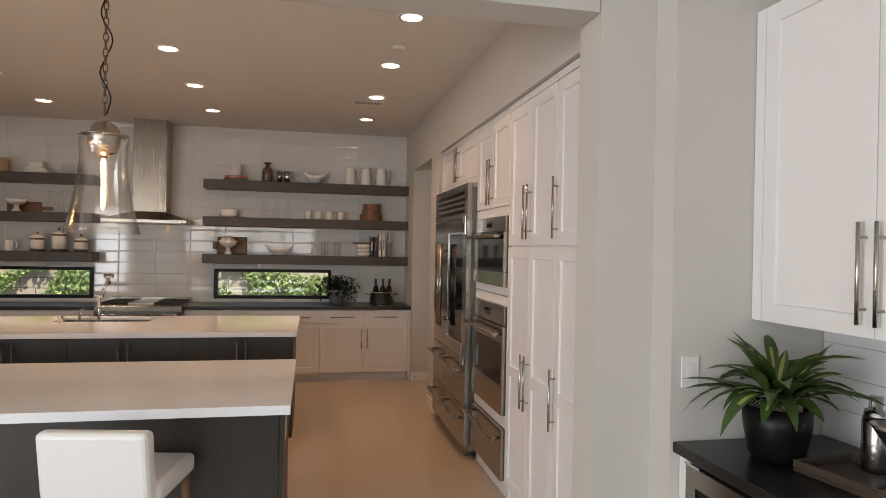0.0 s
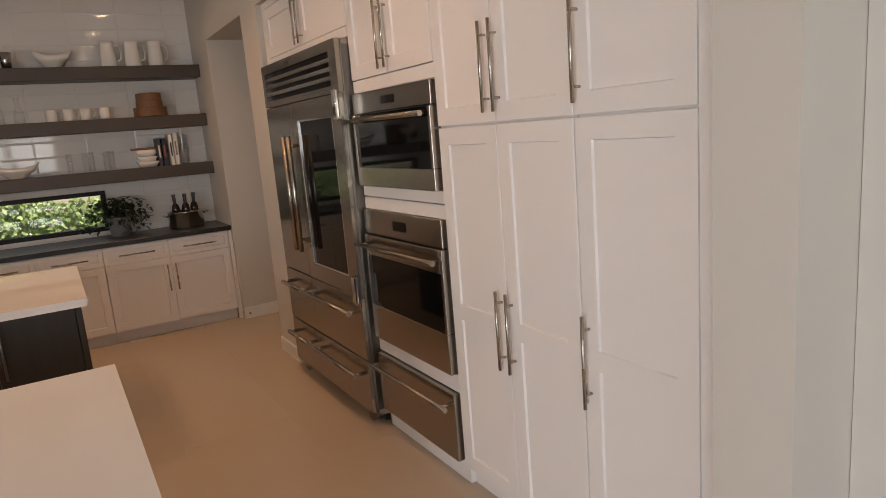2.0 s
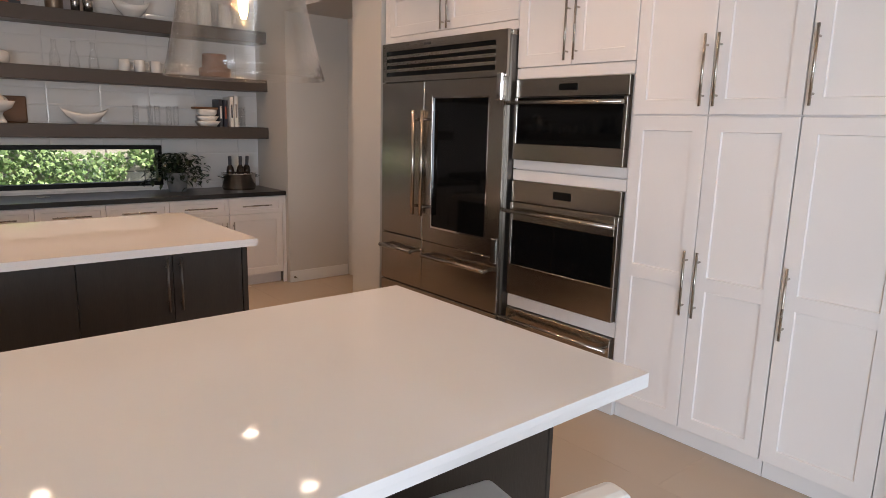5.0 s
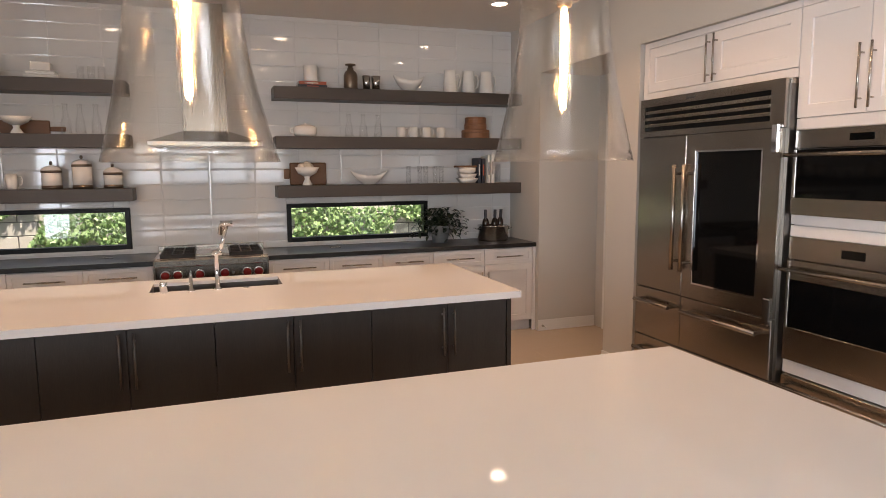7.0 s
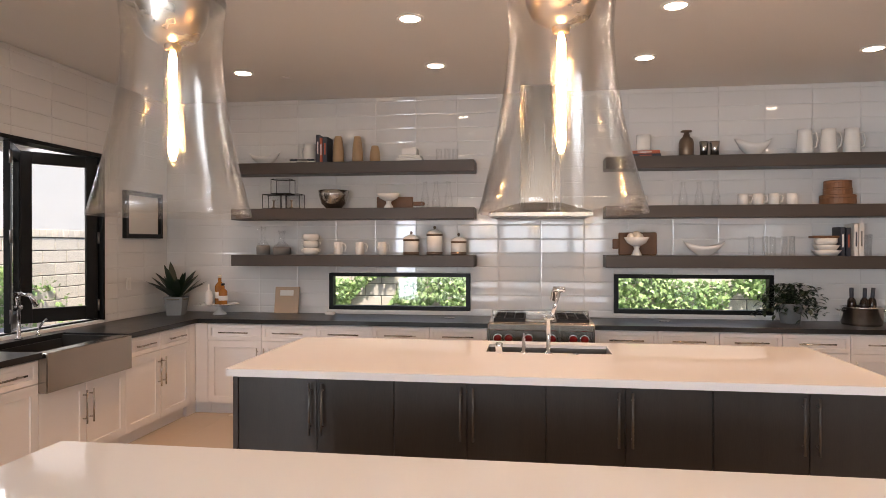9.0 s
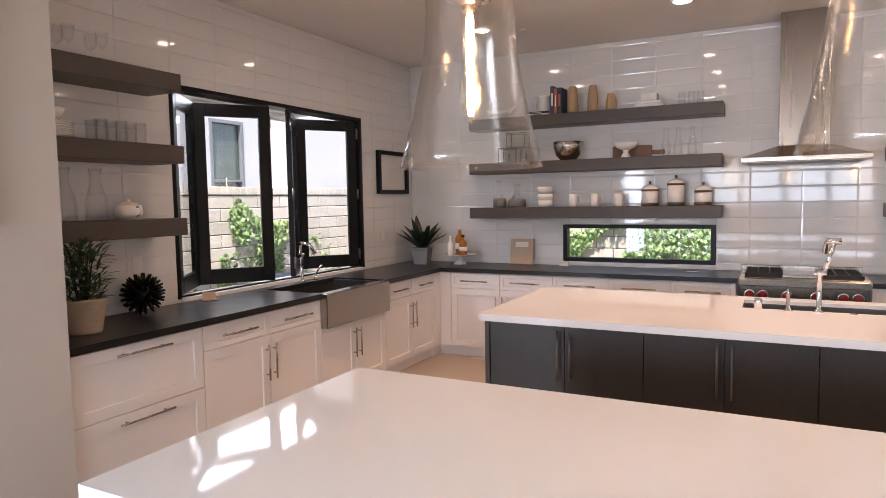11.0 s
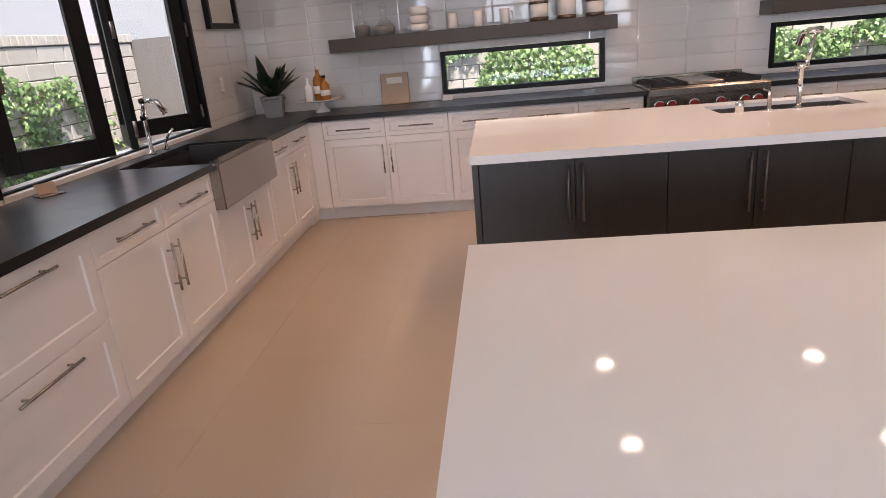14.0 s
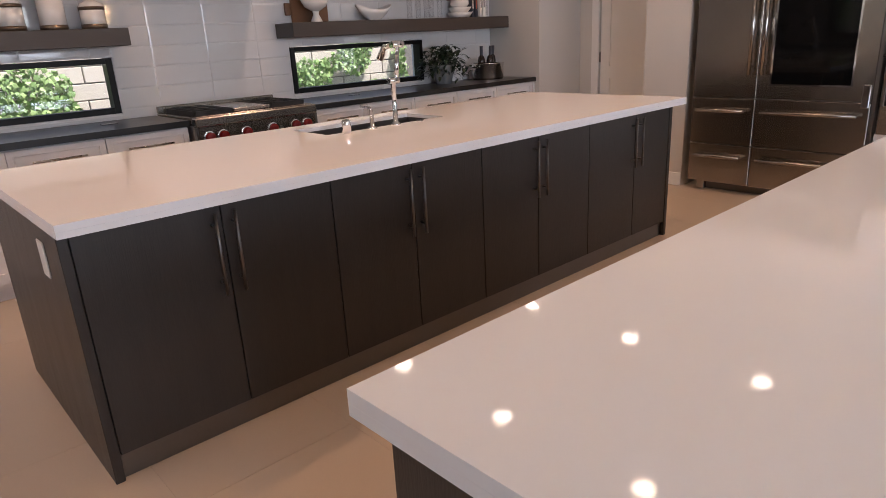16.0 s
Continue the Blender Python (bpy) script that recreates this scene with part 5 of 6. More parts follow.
# dark-leaved plant in a square concrete pot
bl = []
for i in range(30):
    bl.append(((0.03 * math.cos(i * 2.4), 0.03 * math.sin(i * 2.4), 0.16), i * 2.4 + rnd.uniform(-0.3, 0.3), rnd.uniform(0.20, 0.40), rnd.uniform(0.075, 0.105), rnd.uniform(0.6, 1.5), rnd.uniform(0.0, 0.4), 6))
pot_plant(pose(-3.80, 8.98, CT, 0, 0, 10), [(0, 0), (0.098, 0), (0.132, 0.18), (0.117, 0.18), (0.105, 0.16), (0, 0.16)], CONCRETE, "square grey concrete pot", "dark green spiky-leaved plant in a square concrete pot", bl, LEAFD, 0.163, 0.11, True)
# cake stand with bottles
cs = thing("cake_stand", pose(-3.40, 9.09, CT), "white ceramic cake stand on the worktop", "cake stand")
part("foot", lathe([(0, 0), (0.07, 0), (0.065, 0.012), (0.025, 0.05), (0.03, 0.085), (0, 0.085)], 22), CERAMIC, cs)
part("plate", lathe([(0, 0.086), (0.10, 0.088), (0.19, 0.105), (0.195, 0.112), (0.18, 0.108), (0.1, 0.098), (0, 0.098)], 32), CERAMIC, cs)


def bottle(x, y, z, r, h, mat, cap, label):
    b = thing("bottle", pose(x, y, z), label, "bottle", "bottles on the cake stand")
    part("glass_body", lathe([(0, 0), (r, 0), (r, h * 0.6), (r * 0.8, h * 0.68), (r * 0.35, h * 0.76), (r * 0.33, h * 0.9), (0, h * 0.9)], 18), mat, b)
    part("stopper", lathe([(0, h * 0.9), (r * 0.42, h * 0.9), (r * 0.42, h), (0, h)], 14), cap, b)
    part("label_band", lathe([(r * 1.005, h * 0.2), (r * 1.02, h * 0.2), (r * 1.02, h * 0.42), (r * 1.005, h * 0.42)], 18), PAPER, b)


zc = CT + 0.1005
bottle(-3.42, 9.13, zc, 0.048, 0.29, AMBER, CREAM, "tall amber bottle with a glass stopper")
bottle(-3.35, 9.06, zc, 0.042, 0.21, AMBER, BLACK, "round amber bottle with a black cap")
turned("white_bottle", [(0, 0), (0.034, 0), (0.036, 0.1), (0.03, 0.13), (0.012, 0.145), (0.010, 0.20), (0, 0.202)], CERAMIC, (-3.50, 9.06, zc), "small white ceramic bottle on the stand", "bottle")
# card album on a stand
al = thing("album", pose(-2.765, 9.24, CT, -9, 0, 0), "brown board album standing against the tiles", "album")
part("cover", boxes([(-0.125, -0.012, 0.002, 0.125, 0.012, 0.27)], 0.003), KRAFT, al)
part("title_label", boxes([(-0.07, -0.0135, 0.18, 0.07, -0.0125, 0.235)]), PAPER, al)
solid("card_holder", box(-0.045, -0.03, 0, 0.045, 0.03, 0.03, 0.004), PLASTIC, "small white box at the window", "box", m=pose(-2.30, 9.22, CT))
for x in (-1.08, 0.88):
    solid("outlet_strip", box(-0.05, -0.02, 0, 0.05, 0.02, 0.006, 0.002), CHROME, "flat metal pop-up outlet cover", "outlet", "outlet covers", pose(x, 9.06, CT))
# potted herb in a woven basket
bl = []
for i in range(420):
    a, rr, z = rnd.uniform(0, 6.28), rnd.uniform(0, 0.11), rnd.uniform(0.16, 0.47)
    bl.append(((rr * math.cos(a), rr * math.sin(a), z), a + rnd.uniform(-1, 1), rnd.uniform(0.05, 0.10), 0.02, rnd.uniform(0.1, 1.2), 0.4, 3))
hp = pot_plant(pose(-3.72, 5.09, CT), [(0, 0), (0.08, 0)] + [(0.085 + 0.0022 * i / 1.3 + (0.004 if i % 2 else 0), 0.004 + i * 0.0095) for i in range(20)] + [(0.108, 0.19), (0.1, 0.165), (0, 0.165)], WICKER, "ribbed woven cane basket", "green rosemary plant in a woven cane basket", bl, LEAF, 0.17, 0.1)
bm = bmesh.new()
for i in range(9):
    a = i * 0.7
    tube([(0.02 * math.cos(a), 0.02 * math.sin(a), 0.16), (0.07 * math.cos(a), 0.07 * math.sin(a), 0.45)], 0.003, 5, bm)
part("stems", bm, LEAFD, hp)
# spiky ball
sp = thing("spiky_ball", pose(-3.93, 5.62, CT + 0.13), "matt black spiky decorative ball", "ornament")
part("core", lathe([(0.075 * math.sin(k * math.pi / 10), -0.075 * math.cos(k * math.pi / 10)) for k in range(11)], 18), BLACK, sp)
spike = mesh_of("spike", tube([(0, 0, 0.07), (0, 0, 0.105), (0, 0, 0.132)], [0.014, 0.010, 0.006], 6), BLACK)
for i in range(84):
    zz = 1 - 2 * (i + 0.5) / 84
    a = i * 2.39996
    q = math.sqrt(1 - zz * zz)
    ob = new("spike", spike)
    ob.parent = sp
    ob.matrix_local = Vector((q * math.cos(a), q * math.sin(a), zz)).to_track_quat("Z", "Y").to_matrix().to_4x4()
cd = thing("card_stand", pose(-3.98, 6.20, CT, 0, 0, 60), "small metal card stand on the worktop", "card stand")
part("foot", boxes([(-0.06, -0.04, 0, 0.06, 0.04, 0.006)], 0.002), STEEL, cd)
cdp = part("card", boxes([(-0.045, -0.002, 0.0, 0.045, 0.002, 0.055)]), KRAFT, cd)
cdp.matrix_local = pose(0, 0.01, 0.006, -25, 0, 0)

# ---- shelves on the sink wall ----
XS = -3.95
for y in (4.93, 5.12):
    carafe(XS + 0.03, y + 0.22, Z1, 0.30, 0.065, "clear glass bottle on the shelf")
tp = thing("creamer", pose(XS + 0.02, 5.55, Z1), "small white lidded pot on the shelf", "pot")
part("body", lathe([(0, 0), (0.07, 0), (0.085, 0.04), (0.075, 0.085), (0, 0.09)], 22), CERAMIC, tp)
part("lid", lathe([(0.07, 0.091), (0.03, 0.105), (0.012, 0.11), (0.012, 0.122), (0, 0.124)], 18), CERAMIC, tp)
part("handle", handle_loop(0.08, 0.09, 0.035), CERAMIC, tp)
for i in range(7):
    turned("plate", [(0, 0), (0.07, 0), (0.125, 0.012), (0.125, 0.016), (0.07, 0.006), (0, 0.006)], CERAMIC, (XS, 5.10, Z2 + i * 0.0125), "white dinner plate in a stack", "plate", "stacked plates", 28)
round_bowl(XS, 5.10, Z2 + 0.092, 0.09, 0.07, CERAMIC, "white bowl on stacked plates")
for i in range(6):
    tumbler(XS + (i % 2) * 0.09 - 0.04, 5.38 + (i // 2) * 0.13, Z2, 0.13, 0.036)
for i in range(6):
    turned("stem_glass", [(0, 0), (0.033, 0), (0.004, 0.008), (0.004, 0.07), (0.03, 0.10), (0.036, 0.17), (0.034, 0.17), (0.028, 0.104), (0, 0.075)], GLASS, (XS + (i % 2) * 0.1 - 0.03, 5.0 + (i // 2) * 0.2, Z3), "clear stem glass on the top shelf", "glass", "stem glasses", 16)

# ---- on the walls ----
fr = thing("picture_frame", pose(LEFT + 0.001, 8.868, 1.885, 90, 0, 90), "small black framed print on the tiles", "picture")
w, h, k = 0.30, 0.225, 0.042
part("frame", boxes([(-w, -h, 0, -w + k, h, 0.045), (w - k, -h, 0, w, h, 0.045), (-w + k, -h, 0, w - k, -h + k, 0.045), (-w + k, h - k, 0, w - k, h, 0.045)], 0.003), BLACK, fr)
part("print", boxes([(-w + k, -h + k, 0.002, w - k, h - k, 0.012)]), PAPER, fr)
part("writing", boxes([(-0.06, 0.04 - i * 0.04, 0.0125, 0.06, 0.05 - i * 0.04, 0.013) for i in range(3)]), CREAM, fr)


def plate_on(m, n, label):
    """A wall plate with n rockers."""
    p = thing("switch_plate", m, label, "switch", "wall plates")
    w = 0.037 + 0.023 * (n > 1)
    part("plate", box(-w, -0.06, 0, w, 0.06, 0.006, 0.002), PLASTIC, p)
    for i in range(n):
        x = (i - (n - 1) / 2) * 0.046
        part("rocker", box(x - 0.016, -0.033, 0.0062, x + 0.016, 0.033, 0.009, 0.001), PLASTIC, p)
    return p


plate_on(pose(-3.3995, 3.835, 1.092, 90, 0, 90), 2, "double white rocker switch on the grey wall")
plate_on(pose(-3.3995, 4.213, 1.092, 90, 0, 90), 0, "blank white wall plate")
plate_on(pose(LEFT + 0.0005, 8.66, 1.225, 90, 0, 90), 1, "white outlet plate on the tiles")
plate_on(pose(LEFT + 0.0005, 5.72, 1.19, 90, 0, 90), 1, "white outlet plate on the tiles")
plate_on(pose(3.062, 3.1445, 1.165, 90, 0, 0), 1, "white rocker switch on the pale wall")
th = thing("thermostat", pose(-3.3995, 3.855, 1.385, 90, 0, 90), "white thermostat with a grey display", "thermostat")
part("body", box(-0.065, -0.045, 0, 0.065, 0.045, 0.028, 0.008, segs=2), PLASTIC, th)
part("display", box(-0.045, -0.015, 0.0282, 0.012, 0.028, 0.030, 0.0), LCD, th)
for i in range(4):
    part("button", box(0.028 + (i % 2) * 0.014, 0.018 - (i // 2) * 0.016, 0.0282, 0.038 + (i % 2) * 0.014, 0.026 - (i // 2) * 0.016, 0.030), GREY, th)
tg = thing("thermostat_guard", pose(-3.3995, 3.855, 1.380, 90, 0, 90), "clear plastic guard box over the thermostat", "guard")
part("cover", boxes([(-0.11, -0.095, 0.05, 0.11, 0.085, 0.052), (-0.11, 0.083, 0.0, 0.11, 0.085, 0.05), (-0.11, -0.095, 0.0, 0.11, -0.093, 0.05), (0.108, -0.093, 0, 0.11, 0.083, 0.05), (-0.11, -0.093, 0, -0.108, 0.083, 0.05)]), GUARD, tg).visible_shadow = False
part("latch", tube([(0.0, -0.1, 0.03), (0.03, -0.1, 0.03)], 0.006, 8), BRONZE, tg)


def canvas_paint():
    """Yellow-green drips on cream: long noise stretched downwards."""
    m = bpy.data.materials.new("drip_painting")
    m.use_nodes = True
    t = m.node_tree
    b = t.nodes["Principled BSDF"]
    b.inputs["Roughness"].default_value = 0.45
    co, mp, nz, rp = (t.nodes.new("ShaderNode" + k) for k in ("TexCoord", "Mapping", "TexNoise", "ValToRGB"))
    mp.inputs["Scale"].default_value = (9, 0.5, 1)
    t.links.new(co.outputs["Object"], mp.inputs[0]), t.links.new(mp.outputs[0], nz.inputs[0])
    nz.inputs["Scale"].default_value, nz.inputs["Detail"].default_value = 2.2, 3
    e = rp.color_ramp.elements
    e[0].position, e[0].color = 0.40, (0.30, 0.25, 0.004, 1)
    e[1].position, e[1].color = 0.62, (0.47, 0.40, 0.012, 1)
    t.links.new(nz.outputs[0], rp.inputs[0]), t.links.new(rp.outputs[0], b.inputs["Base Color"])
    return m


ART = canvas_paint()
ARTG = material("dark_green_paint", (0.05, 0.085, 0.022), 0.35, vary=0.5, scale=14)
ARTB = material("black_green_paint", (0.010, 0.014, 0.009), 0.3, vary=0.4, scale=14)
ar = thing("painting", pose(-3.3995, 4.15, 2.035, 90, 0, 90), "yellow drip painting with dark green strokes in a black frame", "painting")
w, h = 0.345, 0.53
part("canvas", box(-w + 0.012, -h + 0.012, 0, w - 0.012, h - 0.012, 0.034), material("cream_canvas", (0.72, 0.68, 0.58), 0.6, vary=0.05), ar)
k = 0.0115
part("frame", boxes([(-w, -h, 0, -w + k, h, 0.05), (w - k, -h, 0, w, h, 0.05), (-w + k, -h, 0, w - k, -h + k, 0.05), (-w + k, h - k, 0, w - k, h, 0.05)]), BLACK, ar)


def drip(x, top, bottom, wt, wb, name, mat, z, lean=0.0):
    """A painted drip: round head, tapering run."""
    bm = bmesh.new()
    n = 16
    last = None
    for i in range(n + 1):
        q = i / n
        y = top + (bottom - top) * q
        hw = (wt * math.sin(min(1, q * 5 + 0.12) * math.pi / 2) * (1 - q) + wb * q) + 0.002 * math.sin(q * 17 + x * 40)
        xx = x + lean * q + 0.004 * q * math.sin(x * 30 + q * 5)
        row = [bm.verts.new((xx - hw, y, z)), bm.verts.new((xx + hw, y, z))]
        if last:
            bm.faces.new((last[0], last[1], row[1], row[0]))
        last = row
    return part(name, bm, mat, ar)


for i in range(17):
    x = -0.325 + i * 0.0406
    drip(x, -0.27 + 0.05 * math.sin(i * 2.3) - 0.03 * (i % 3), -h + 0.013, 0.024, 0.034, "yellow_drip", ART, 0.0346 + i * 0.00006)
for i, (x, top, hw) in enumerate(((-0.318, 0.44, 0.028), (-0.275, 0.30, 0.030), (-0.215, -0.02, 0.024), (-0.16, -0.20, 0.022), (-0.055, -0.03, 0.036), (0.005, -0.14, 0.020), (0.060, 0.12, 0.030), (0.118, -0.20, 0.024), (0.205, 0.18, 0.036), (0.245, -0.02, 0.028), (0.300, -0.22, 0.026))):
    drip(x, top, -h + 0.013, hw, hw * 1.1, "yellow_drip", ART, 0.0358 + i * 0.00008)
for i, (x, top, bot, hw, lean) in enumerate(((-0.242, 0.46, -0.285, 0.016, 0.018), (-0.068, 0.11, -0.515, 0.030, 0.018), (0.088, 0.44, -0.235, 0.022, 0.024), (0.049, -0.215, -0.515, 0.026, 0.014), (0.188, -0.225, -0.515, 0.023, 0.012), (0.238, 0.30, -0.355, 0.024, 0.034))):
    drip(x, top, bot, hw, 0.007, "dark_drip", ARTB, 0.0368 + i * 0.00012, lean)
    drip(x + 0.002, top - 0.012, top - 0.05 + (bot - top) * 0.45, hw * 0.62, 0.004, "green_drip", ARTG, 0.0377 + i * 0.00012, lean * 0.45)

# ---- bar nook ----
NX, NW = 2.995, 3.66
solid("bar_worktop", boxes([(NX, -0.2, 0.862, NW - 0.001, 3.142, 0.902)], 0.003), STONE, "dark grey stone bar worktop", "worktop")
c = thing("bar_cabinet", pose(NX + 0.03, 3.14, 0, 0, 0, -90), "white bar base cabinet under dark stone", "cabinet")
part("body", boxes([(0.0, 0.0, 0.0, 0.05, 0.6, 0.86), (0.72, 0.0, 0.0, 3.3, 0.6, 0.86)]), CABW, c)
wf = thing("wine_fridge", pose(NX + 0.022, 3.085, 0, 0, 0, -90), "undercounter wine fridge with a steel-framed glass door", "fridge")
part("body", boxes([(0.0, 0.03, 0.09, 0.60, 0.55, 0.85)]), BLACK, wf)
fd = part("door_frame", ring(0, 0.10, 0.60, 0.835, (0.06, 0.16, 0.54, 0.765), 0, 0.028), STEEL, wf)
part("door_window", boxes([(0.06, 0.006, 0.16, 0.54, 0.02, 0.765)]), DARKGLASS, fd)
part("hinge", boxes([(0.0, -0.006, 0.837, 0.09, 0.02, 0.846)]), CHROME, wf)
c = thing("bar_wall_cabinet", pose(3.325, 3.141, 0, 0, 0, -90), "white shaker wall cabinet over the bar", "cabinet")
part("body", boxes([(0.0, 0.021, 1.365, 1.58, 0.33, 2.56)]), CABW, c)
part("filler", boxes([(0.0, 0.0, 1.365, 0.050, 0.0205, 2.56)]), CABW, c)
for i in range(3):
    a = 0.052 + i * 0.505
    d = shaker("door", a, 1.365, a + 0.501, 2.56, 0, c, rail=0.068)
    handle(0.32, True, a + 0.47 if i % 2 == 0 else a + 0.032, 1.565, 0, d)
# glossy splash tiles behind the bar
setting("bar_splash", boxes([(NW - 0.008, 1.6 + i * 0.385, 0.904 + j * 0.125, NW - 0.0005, 1.6 + (i + 1) * 0.385 - 0.003, 0.904 + (j + 1) * 0.125 - 0.003) for i in range(4) for j in range(4)]), TILE, "pale glazed tiles behind the bar", "tiles")
bl = []
for i in range(64):
    r0 = rnd.uniform(0.0, 0.05)
    bl.append(((r0 * math.cos(i * 2.4), r0 * math.sin(i * 2.4), 0.19 + rnd.uniform(0, 0.05)), i * 2.4, rnd.uniform(0.17, 0.33), rnd.uniform(0.045, 0.068), rnd.uniform(0.35, 1.45), rnd.uniform(0.6, 1.6), 7, rnd.uniform(-0.5, 0.5)))
pp = pot_plant(pose(3.25, 2.90, CT), [(0, 0), (0.078, 0), (0.092, 0.02), (0.112, 0.12), (0.115, 0.19), (0.107, 0.19), (0.104, 0.17), (0, 0.165)], BLACK, "matt black pot", "green striped-leaf plant in a black pot", bl, LEAFY, 0.17, 0.104)
bm = bmesh.new()
for i in range(30):
    a, q = i * 2.4, rnd.uniform(0.02, 0.09)
    tube([(q * math.cos(a), q * math.sin(a), 0.168), (q * math.cos(a + 0.6), q * math.sin(a + 0.6), 0.188), (q * math.cos(a + 1.2) * 1.1, q * math.sin(a + 1.2) * 1.1, 0.172)], 0.003, 4, bm)
part("moss", bm, CREAM, pp)
bm = bmesh.new()
for i, b in enumerate(bl):
    if i % 4 != 3:
        blade(bm, (b[0][0], b[0][1], b[0][2] + 0.0025), b[1], b[2] * 0.96, b[3] * (0.22 + 0.1 * (i % 3)), *b[4:])
part("leaf_stripe", bm, STRIPE, pp, "yellow-green stripe along the leaves")
tr = thing("tray", pose(3.37, 2.60, CT, 0, 0, 8), "dark wooden serving tray on the bar", "tray")
part("base", box(-0.13, -0.20, 0, 0.13, 0.20, 0.014, 0.004), TRAYWOOD, tr)
part("rim", boxes([(-0.13, -0.20, 0.0145, -0.115, 0.20, 0.04), (0.115, -0.20, 0.0145, 0.13, 0.20, 0.04), (-0.115, 0.185, 0.0145, 0.115, 0.20, 0.04), (-0.115, -0.20, 0.0145, 0.115, -0.185, 0.04)], 0.002), TRAYWOOD, tr)
sh = thing("cocktail_shaker", pose(3.46, 2.70, CT + 0.0145), "hammered silver cocktail shaker on the tray", "shaker")
part("body", lathe([(0, 0), (0.04, 0), (0.044, 0.02), (0.044, 0.16), (0.038, 0.18), (0, 0.18)], 24), SILVER, sh)
part("lid", lathe([(0.040, 0.181), (0.036, 0.20), (0.024, 0.205), (0.024, 0.245), (0, 0.247)], 20), CHROME, sh)
turned("goblet", [(0, 0), (0.04, 0), (0.036, 0.006), (0.007, 0.015), (0.006, 0.11), (0.012, 0.12), (0.05, 0.175), (0.062, 0.195), (0.058, 0.195), (0.045, 0.175), (0, 0.125)], SILVER, (3.36, 2.545, CT + 0.0145), "silver metal goblet on the tray", "goblet")

# ---- outdoors: block fence, ivy, neighbour's house ----
rows = [(FENCE_X - 0.2, 2.0, -0.2, FENCE_X - 0.004, FENCE_Y + 0.2, FENCE_Z), (FENCE_X - 0.004, FENCE_Y + 0.004, -0.2, 8.0, FENCE_Y + 0.2, FENCE_Z)]
fence = tagged(new("garden_wall", mesh_of("garden_wall", boxes(rows), MORTAR)), "beige slump block garden wall with dark joints", "garden wall", "", "structure")
BW, BH = 0.405, 0.150
stock = {}


def block(axis, a, z, w, h, m):
    key = (axis, round(w, 3), round(h, 3))
    if key not in stock:
        bm = box(0.003, -0.02, 0.003, w - 0.003, 0.0, h - 0.003, 0.004)
        stock[key] = mesh_of("block", bm, BLOCK)
    ob = new("block", stock[key])
    ob.parent = fence
    ob.matrix_local = m


for j in range(7):
    z = 0.60 + j * (BH + 0.005)
    for i in range(19):
        y = 4.6 + i * (BW + 0.006) + (0.2 if j % 2 else 0)
        if y < FENCE_Y - 0.05:
            block("y", y, z, min(BW, FENCE_Y - 0.024 - y), BH, pose(FENCE_X - 0.004, y, z, 0, 0, 90))
for i in range(70):
    y = 4.4 + i * 0.098
    block("cap", y, FENCE_Z - 0.04, 0.095, 0.10, pose(FENCE_X + 0.006, y, FENCE_Z - 0.03, 0, 0, 90))
for j in range(4):
    z = 0.78 + j * (BH + 0.005)
    for i in range(17):
        x = -3.9 + i * (BW + 0.006) + (0.2 if j % 2 else 0)
        block("x", x, z, BW, BH, pose(x, FENCE_Y + 0.004, z))


def ivy(name, spots, label):
    """Ivy: many small lobed leaves that hang in front of a wall. spots: (origin, along, normal, length, z0, z1, density, seed)."""
    vs, fs = [], []
    for o, u, n, length, z0, z1, count, seed in spots:
        r = random.Random(seed)
        u, n, o = Vector(u), Vector(n), Vector(o)
        for i in range(count):
            s, q = r.random(), r.random()
            hgt = noise.noise((s * length * 1.1 + seed * 7.3, 0.3, seed)) * 0.5 + 0.62
            if q > hgt + 0.12 or noise.noise((s * length * 2.2, q * 3.0, seed * 3.1)) < -0.17:
                continue
            p = o + u * (s * length) + Vector((0, 0, z0 + (z1 - z0) * q)) + n * (0.03 + 0.16 * r.random() * (1.1 - q))
            k = r.uniform(0.020, 0.042)
            tilt = Matrix.Rotation(r.uniform(-0.9, 0.9), 3, u) @ Matrix.Rotation(r.uniform(-0.7, 0.7), 3, Vector((0, 0, 1)))
            roll = r.uniform(-0.7, 0.7)
            base = len(vs)
            for a, w in ((-1.57, 0.9), (-0.7, 0.55), (0.0, 0.95), (0.75, 0.55), (1.57, 1.15), (2.39, 0.55), (3.14, 0.95), (3.84, 0.55)):
                a += roll
                vs.append(p + tilt @ ((u * math.cos(a) - Vector((0, 0, 1)) * math.sin(a)) * (k * w) + n * (0.25 * k * (1 - w))))
            fs.append(tuple(range(base, base + 8)))
    me = bpy.data.meshes.new(name)
    me.from_pydata([tuple(v) for v in vs], [], fs)
    me.materials.append(IVYMAT)
    return tagged(new(name, me), label, "ivy", "", "stuff")


IVYMAT = bpy.data.materials.new("ivy_leaves")
IVYMAT.use_nodes = True
t = IVYMAT.node_tree
b = t.nodes["Principled BSDF"]
geo, ramp = t.nodes.new("ShaderNodeNewGeometry"), t.nodes.new("ShaderNodeValToRGB")
e = ramp.color_ramp.elements
e[0].color, e[1].color = (0.15, 0.27, 0.085, 1), (0.38, 0.53, 0.20, 1)
t.links.new(geo.outputs["Random Per Island"], ramp.inputs[0]), t.links.new(ramp.outputs[0], b.inputs["Base Color"])
b.inputs["Roughness"].default_value = 0.45
b.inputs["Subsurface Weight"].default_value = 0.0
ivy("ivy", [((-3.6, FENCE_Y - 0.02, 0), (1, 0, 0), (0, -1, 0), 6.8, 0.30, 1.65, 19000, 3)], "dense green ivy climbing the garden wall")
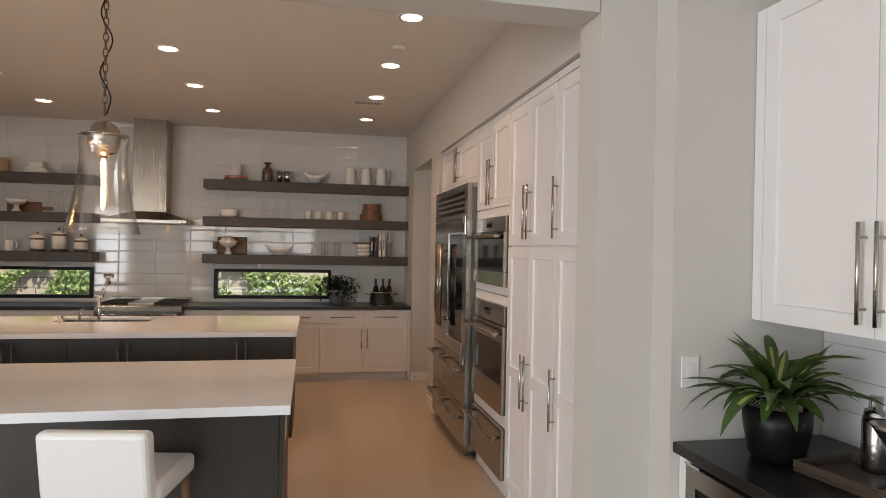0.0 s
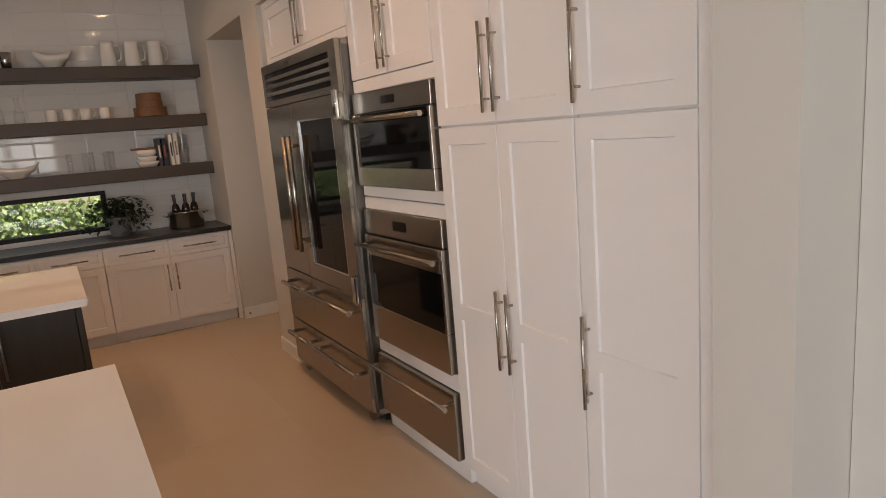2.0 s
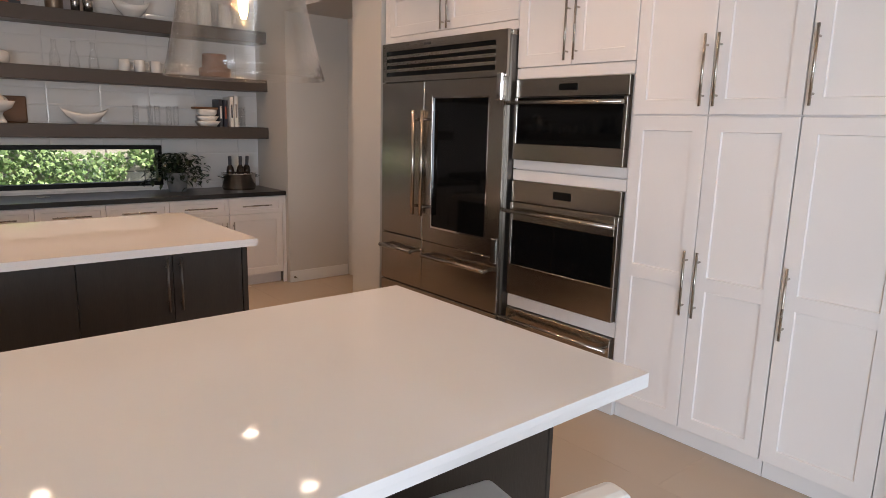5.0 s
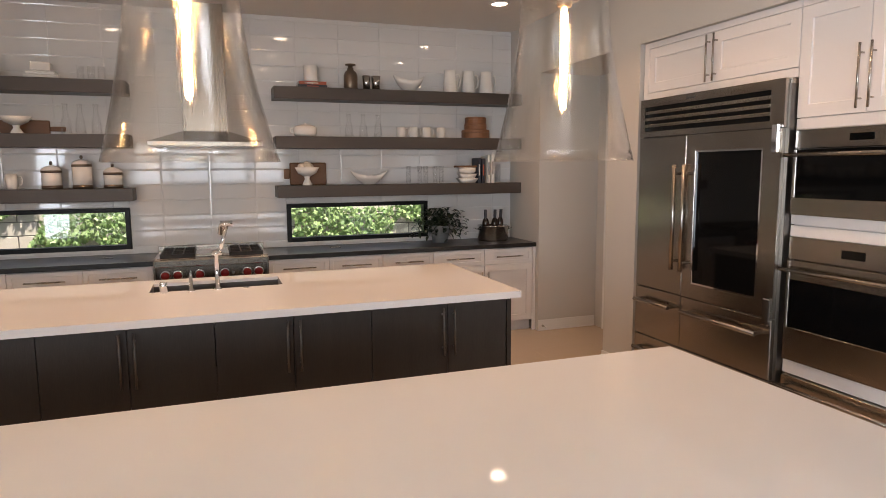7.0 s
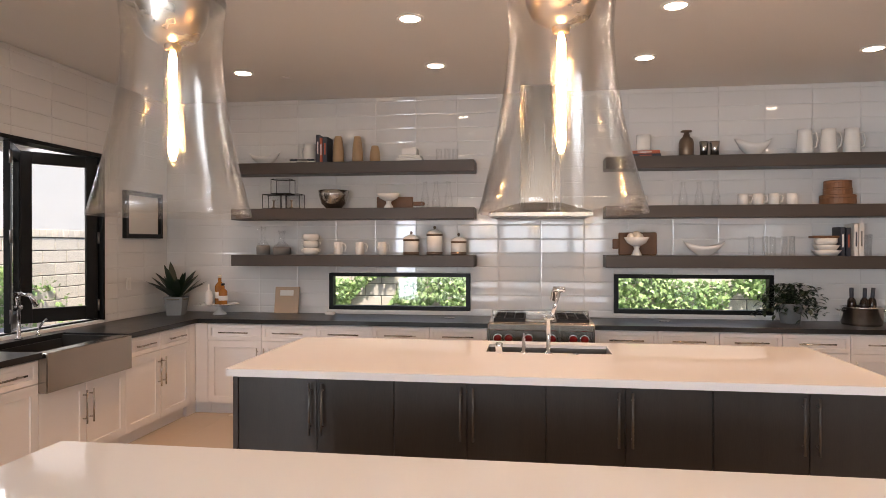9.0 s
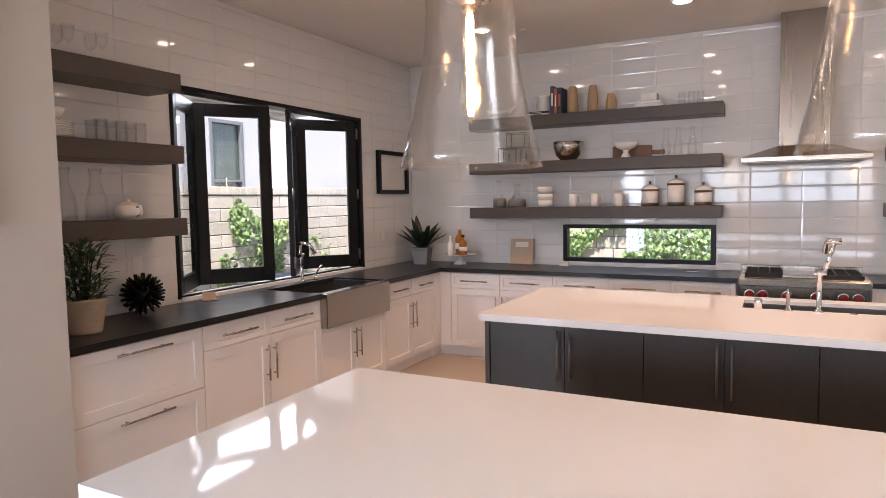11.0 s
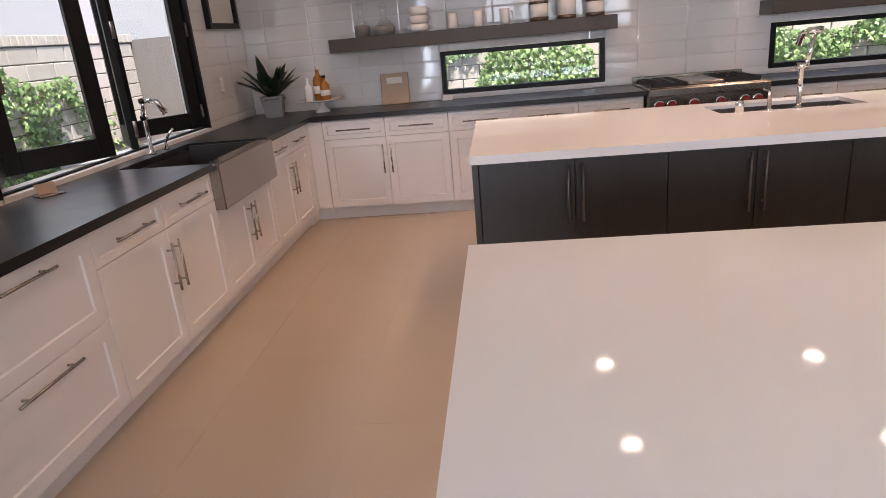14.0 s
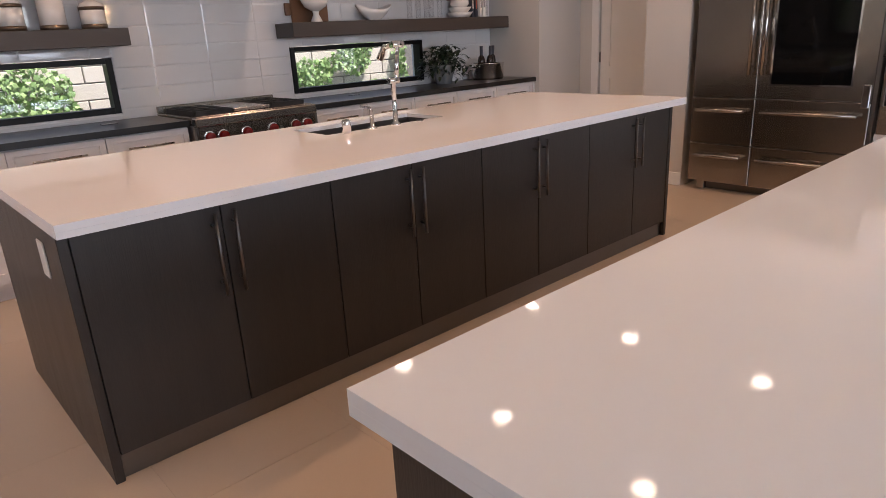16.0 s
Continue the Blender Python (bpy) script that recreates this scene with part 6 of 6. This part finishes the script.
ivy("ivy", [((FENCE_X, 8.4, 0), (0, 1, 0), (1, 0, 0), 1.5, 0.2, 1.75, 3600, 5), ((FENCE_X, 6.2, 0), (0, 1, 0), (1, 0, 0), 4.6, 0.2, 1.3, 1100, 9)], "green ivy spreading over the garden wall")
tp = thing("planter_pot", pose(-5.6, 8.9, -0.12), "dark planter pot by the garden wall", "planter")
part("pot", lathe([(0, 0), (0.16, 0), (0.22, 0.85), (0.20, 0.85), (0.18, 0.8), (0, 0.8)], 20), CONCRETE, tp)
hs = thing("neighbour_house", pose(-9.2, 0, -0.12), "white stucco neighbouring house", "house")
part("wall", boxes([(-4, -6, 0, 0, 11.15, 6), (-4, 11.95, 0, 0, 24, 6), (-4, 11.15, 0, 0, 11.95, 1.75), (-4, 11.15, 3.2, 0, 11.95, 6)]), STUCCO, hs)
wn2 = part("window", boxes([(-0.05, 11.15, 1.75, 0.02, 11.21, 3.2), (-0.05, 11.89, 1.75, 0.02, 11.95, 3.2), (-0.05, 11.21, 1.75, 0.02, 11.89, 1.81), (-0.05, 11.21, 3.14, 0.02, 11.89, 3.2), (-0.05, 11.21, 2.1, 0.01, 11.89, 2.14)]), CONCRETE, hs)
part("pane", boxes([(-0.09, 11.21, 1.81, -0.06, 11.89, 3.14)]), FARPANE, wn2)
pc = thing("patio_cover", pose(0, 0, 0), "white patio cover outside the sink window", "patio cover")
part("soffit", boxes([(-5.6, 4.0, 2.62, LEFT - 0.20, 9.2, 2.80)]), STUCCO, pc)
part("fascia", boxes([(-5.68, 4.0, 2.55, -5.605, 9.2, 2.85)]), STUCCO, pc)

ds = thing("door_stop", pose(2.90, 8.645, 0.05, 90, 0, 0), "small metal door stop on the baseboard", "door stop")
part("post", lathe([(0, 0), (0.012, 0), (0.012, 0.004), (0.005, 0.006), (0.005, 0.06), (0, 0.06)], 12), NICKEL, ds)
part("tip", lathe([(0, 0.06), (0.010, 0.06), (0.010, 0.072), (0, 0.073)], 12), PLASTIC, ds)


# ---- wall and floor tiles, piece by piece ----
TW, TH = 0.4085, 0.1372
tiles = {}


def tile_mesh(w, h):
    key = (round(w, 3), round(h, 3))
    if key not in tiles:
        g, e, d = 0.0006, min(0.010, w * 0.3, h * 0.3), RAISE
        bm = bmesh.new()
        lo = [bm.verts.new(p) for p in ((g, 0, g), (w - g, 0, g), (w - g, 0, h - g), (g, 0, h - g))]
        md = [bm.verts.new((v.co.x, -d * 0.72, v.co.z)) for v in lo]
        hi = [bm.verts.new(p) for p in ((e, -d, e), (w - e, -d, e), (w - e, -d, h - e), (e, -d, h - e))]
        for a, b in ((lo, md), (md, hi)):
            for i in range(4):
                bm.faces.new((a[i], a[(i + 1) % 4], b[(i + 1) % 4], b[i]))
        bm.faces.new(hi)
        tiles[key] = mesh_of("tile", bm, TILE)
    return tiles[key]


def cut(rect, hole):
    """What is left of a rectangle (u0, v0, u1, v1) outside a hole."""
    u0, v0, u1, v1 = rect
    a0, b0, a1, b1 = hole
    if a1 <= u0 or a0 >= u1 or b1 <= v0 or b0 >= v1:
        return [rect]
    out = []
    if a0 > u0: out.append((u0, v0, a0, v1))
    if a1 < u1: out.append((a1, v0, u1, v1))
    m0, m1 = max(a0, u0), min(a1, u1)
    if b0 > v0: out.append((m0, v0, m1, b0))
    if b1 < v1: out.append((m0, b1, m1, v1))
    return [r for r in out if r[2] - r[0] > 0.008 and r[3] - r[1] > 0.008]


def tile_wall(parent, u_start, u0, u1, v0, v1, holes, place):
    v, j = 0.967 - TH, 0
    jitter = random.Random(3)
    while v < v1:
        u = u_start
        while u < u1:
            rects = [(max(u, u0), max(v, v0), min(u + TW, u1), min(v + TH, v1))]
            if rects[0][2] - rects[0][0] > 0.008 and rects[0][3] - rects[0][1] > 0.008:
                for h in holes:
                    rects = [r for q in rects for r in cut(q, h)]
                for r in rects:
                    ob = new("tile", tile_mesh(r[2] - r[0], r[3] - r[1]))
                    ob.parent = parent
                    ob.matrix_local = place(r[0], r[1]) @ pose(0, 0, 0, jitter.uniform(-0.12, 0.12), 0, jitter.uniform(-0.12, 0.12))
            u += TW
        v += TH


tile_wall(wall_back, -0.631 - 9 * TW, LEFT, RIGHT, 0.903, TOP - 0.001, [(a, WZ0 - 0.012, b, WZ1) for a, b in WINDOWS], lambda u, v: pose(u, WALL_FAR, v))
tile_wall(wall_left, BACK - 12 * TW, 4.805, BACK, 0.903, TOP - 0.001, [(s0, h0 - 0.03, s1, h1)], lambda u, v: pose(LEFT - RAISE, u, v, 0, 0, 90))

FW, FL = 0.622, 1.244
ft = mesh_of("floor_tile", boxes([(0.0006, 0.0006, -0.0014, FW - 0.0006, FL - 0.0006, 0.0)], 0.0004), FLOORT)
for i in range(13):
    for j in range(12):
        x = 1.855 - 9 * FW + i * FW
        y = 5.59 - 8 * FL + j * FL + (FL / 2 if i % 2 else 0)
        if x < -4.1 or x > 3.6 or y < -3.2 or y + FL > 9.9:
            continue
        ob = new("floor_tile", ft)
        ob.parent = floor
        ob.matrix_local = pose(x, y, 0)
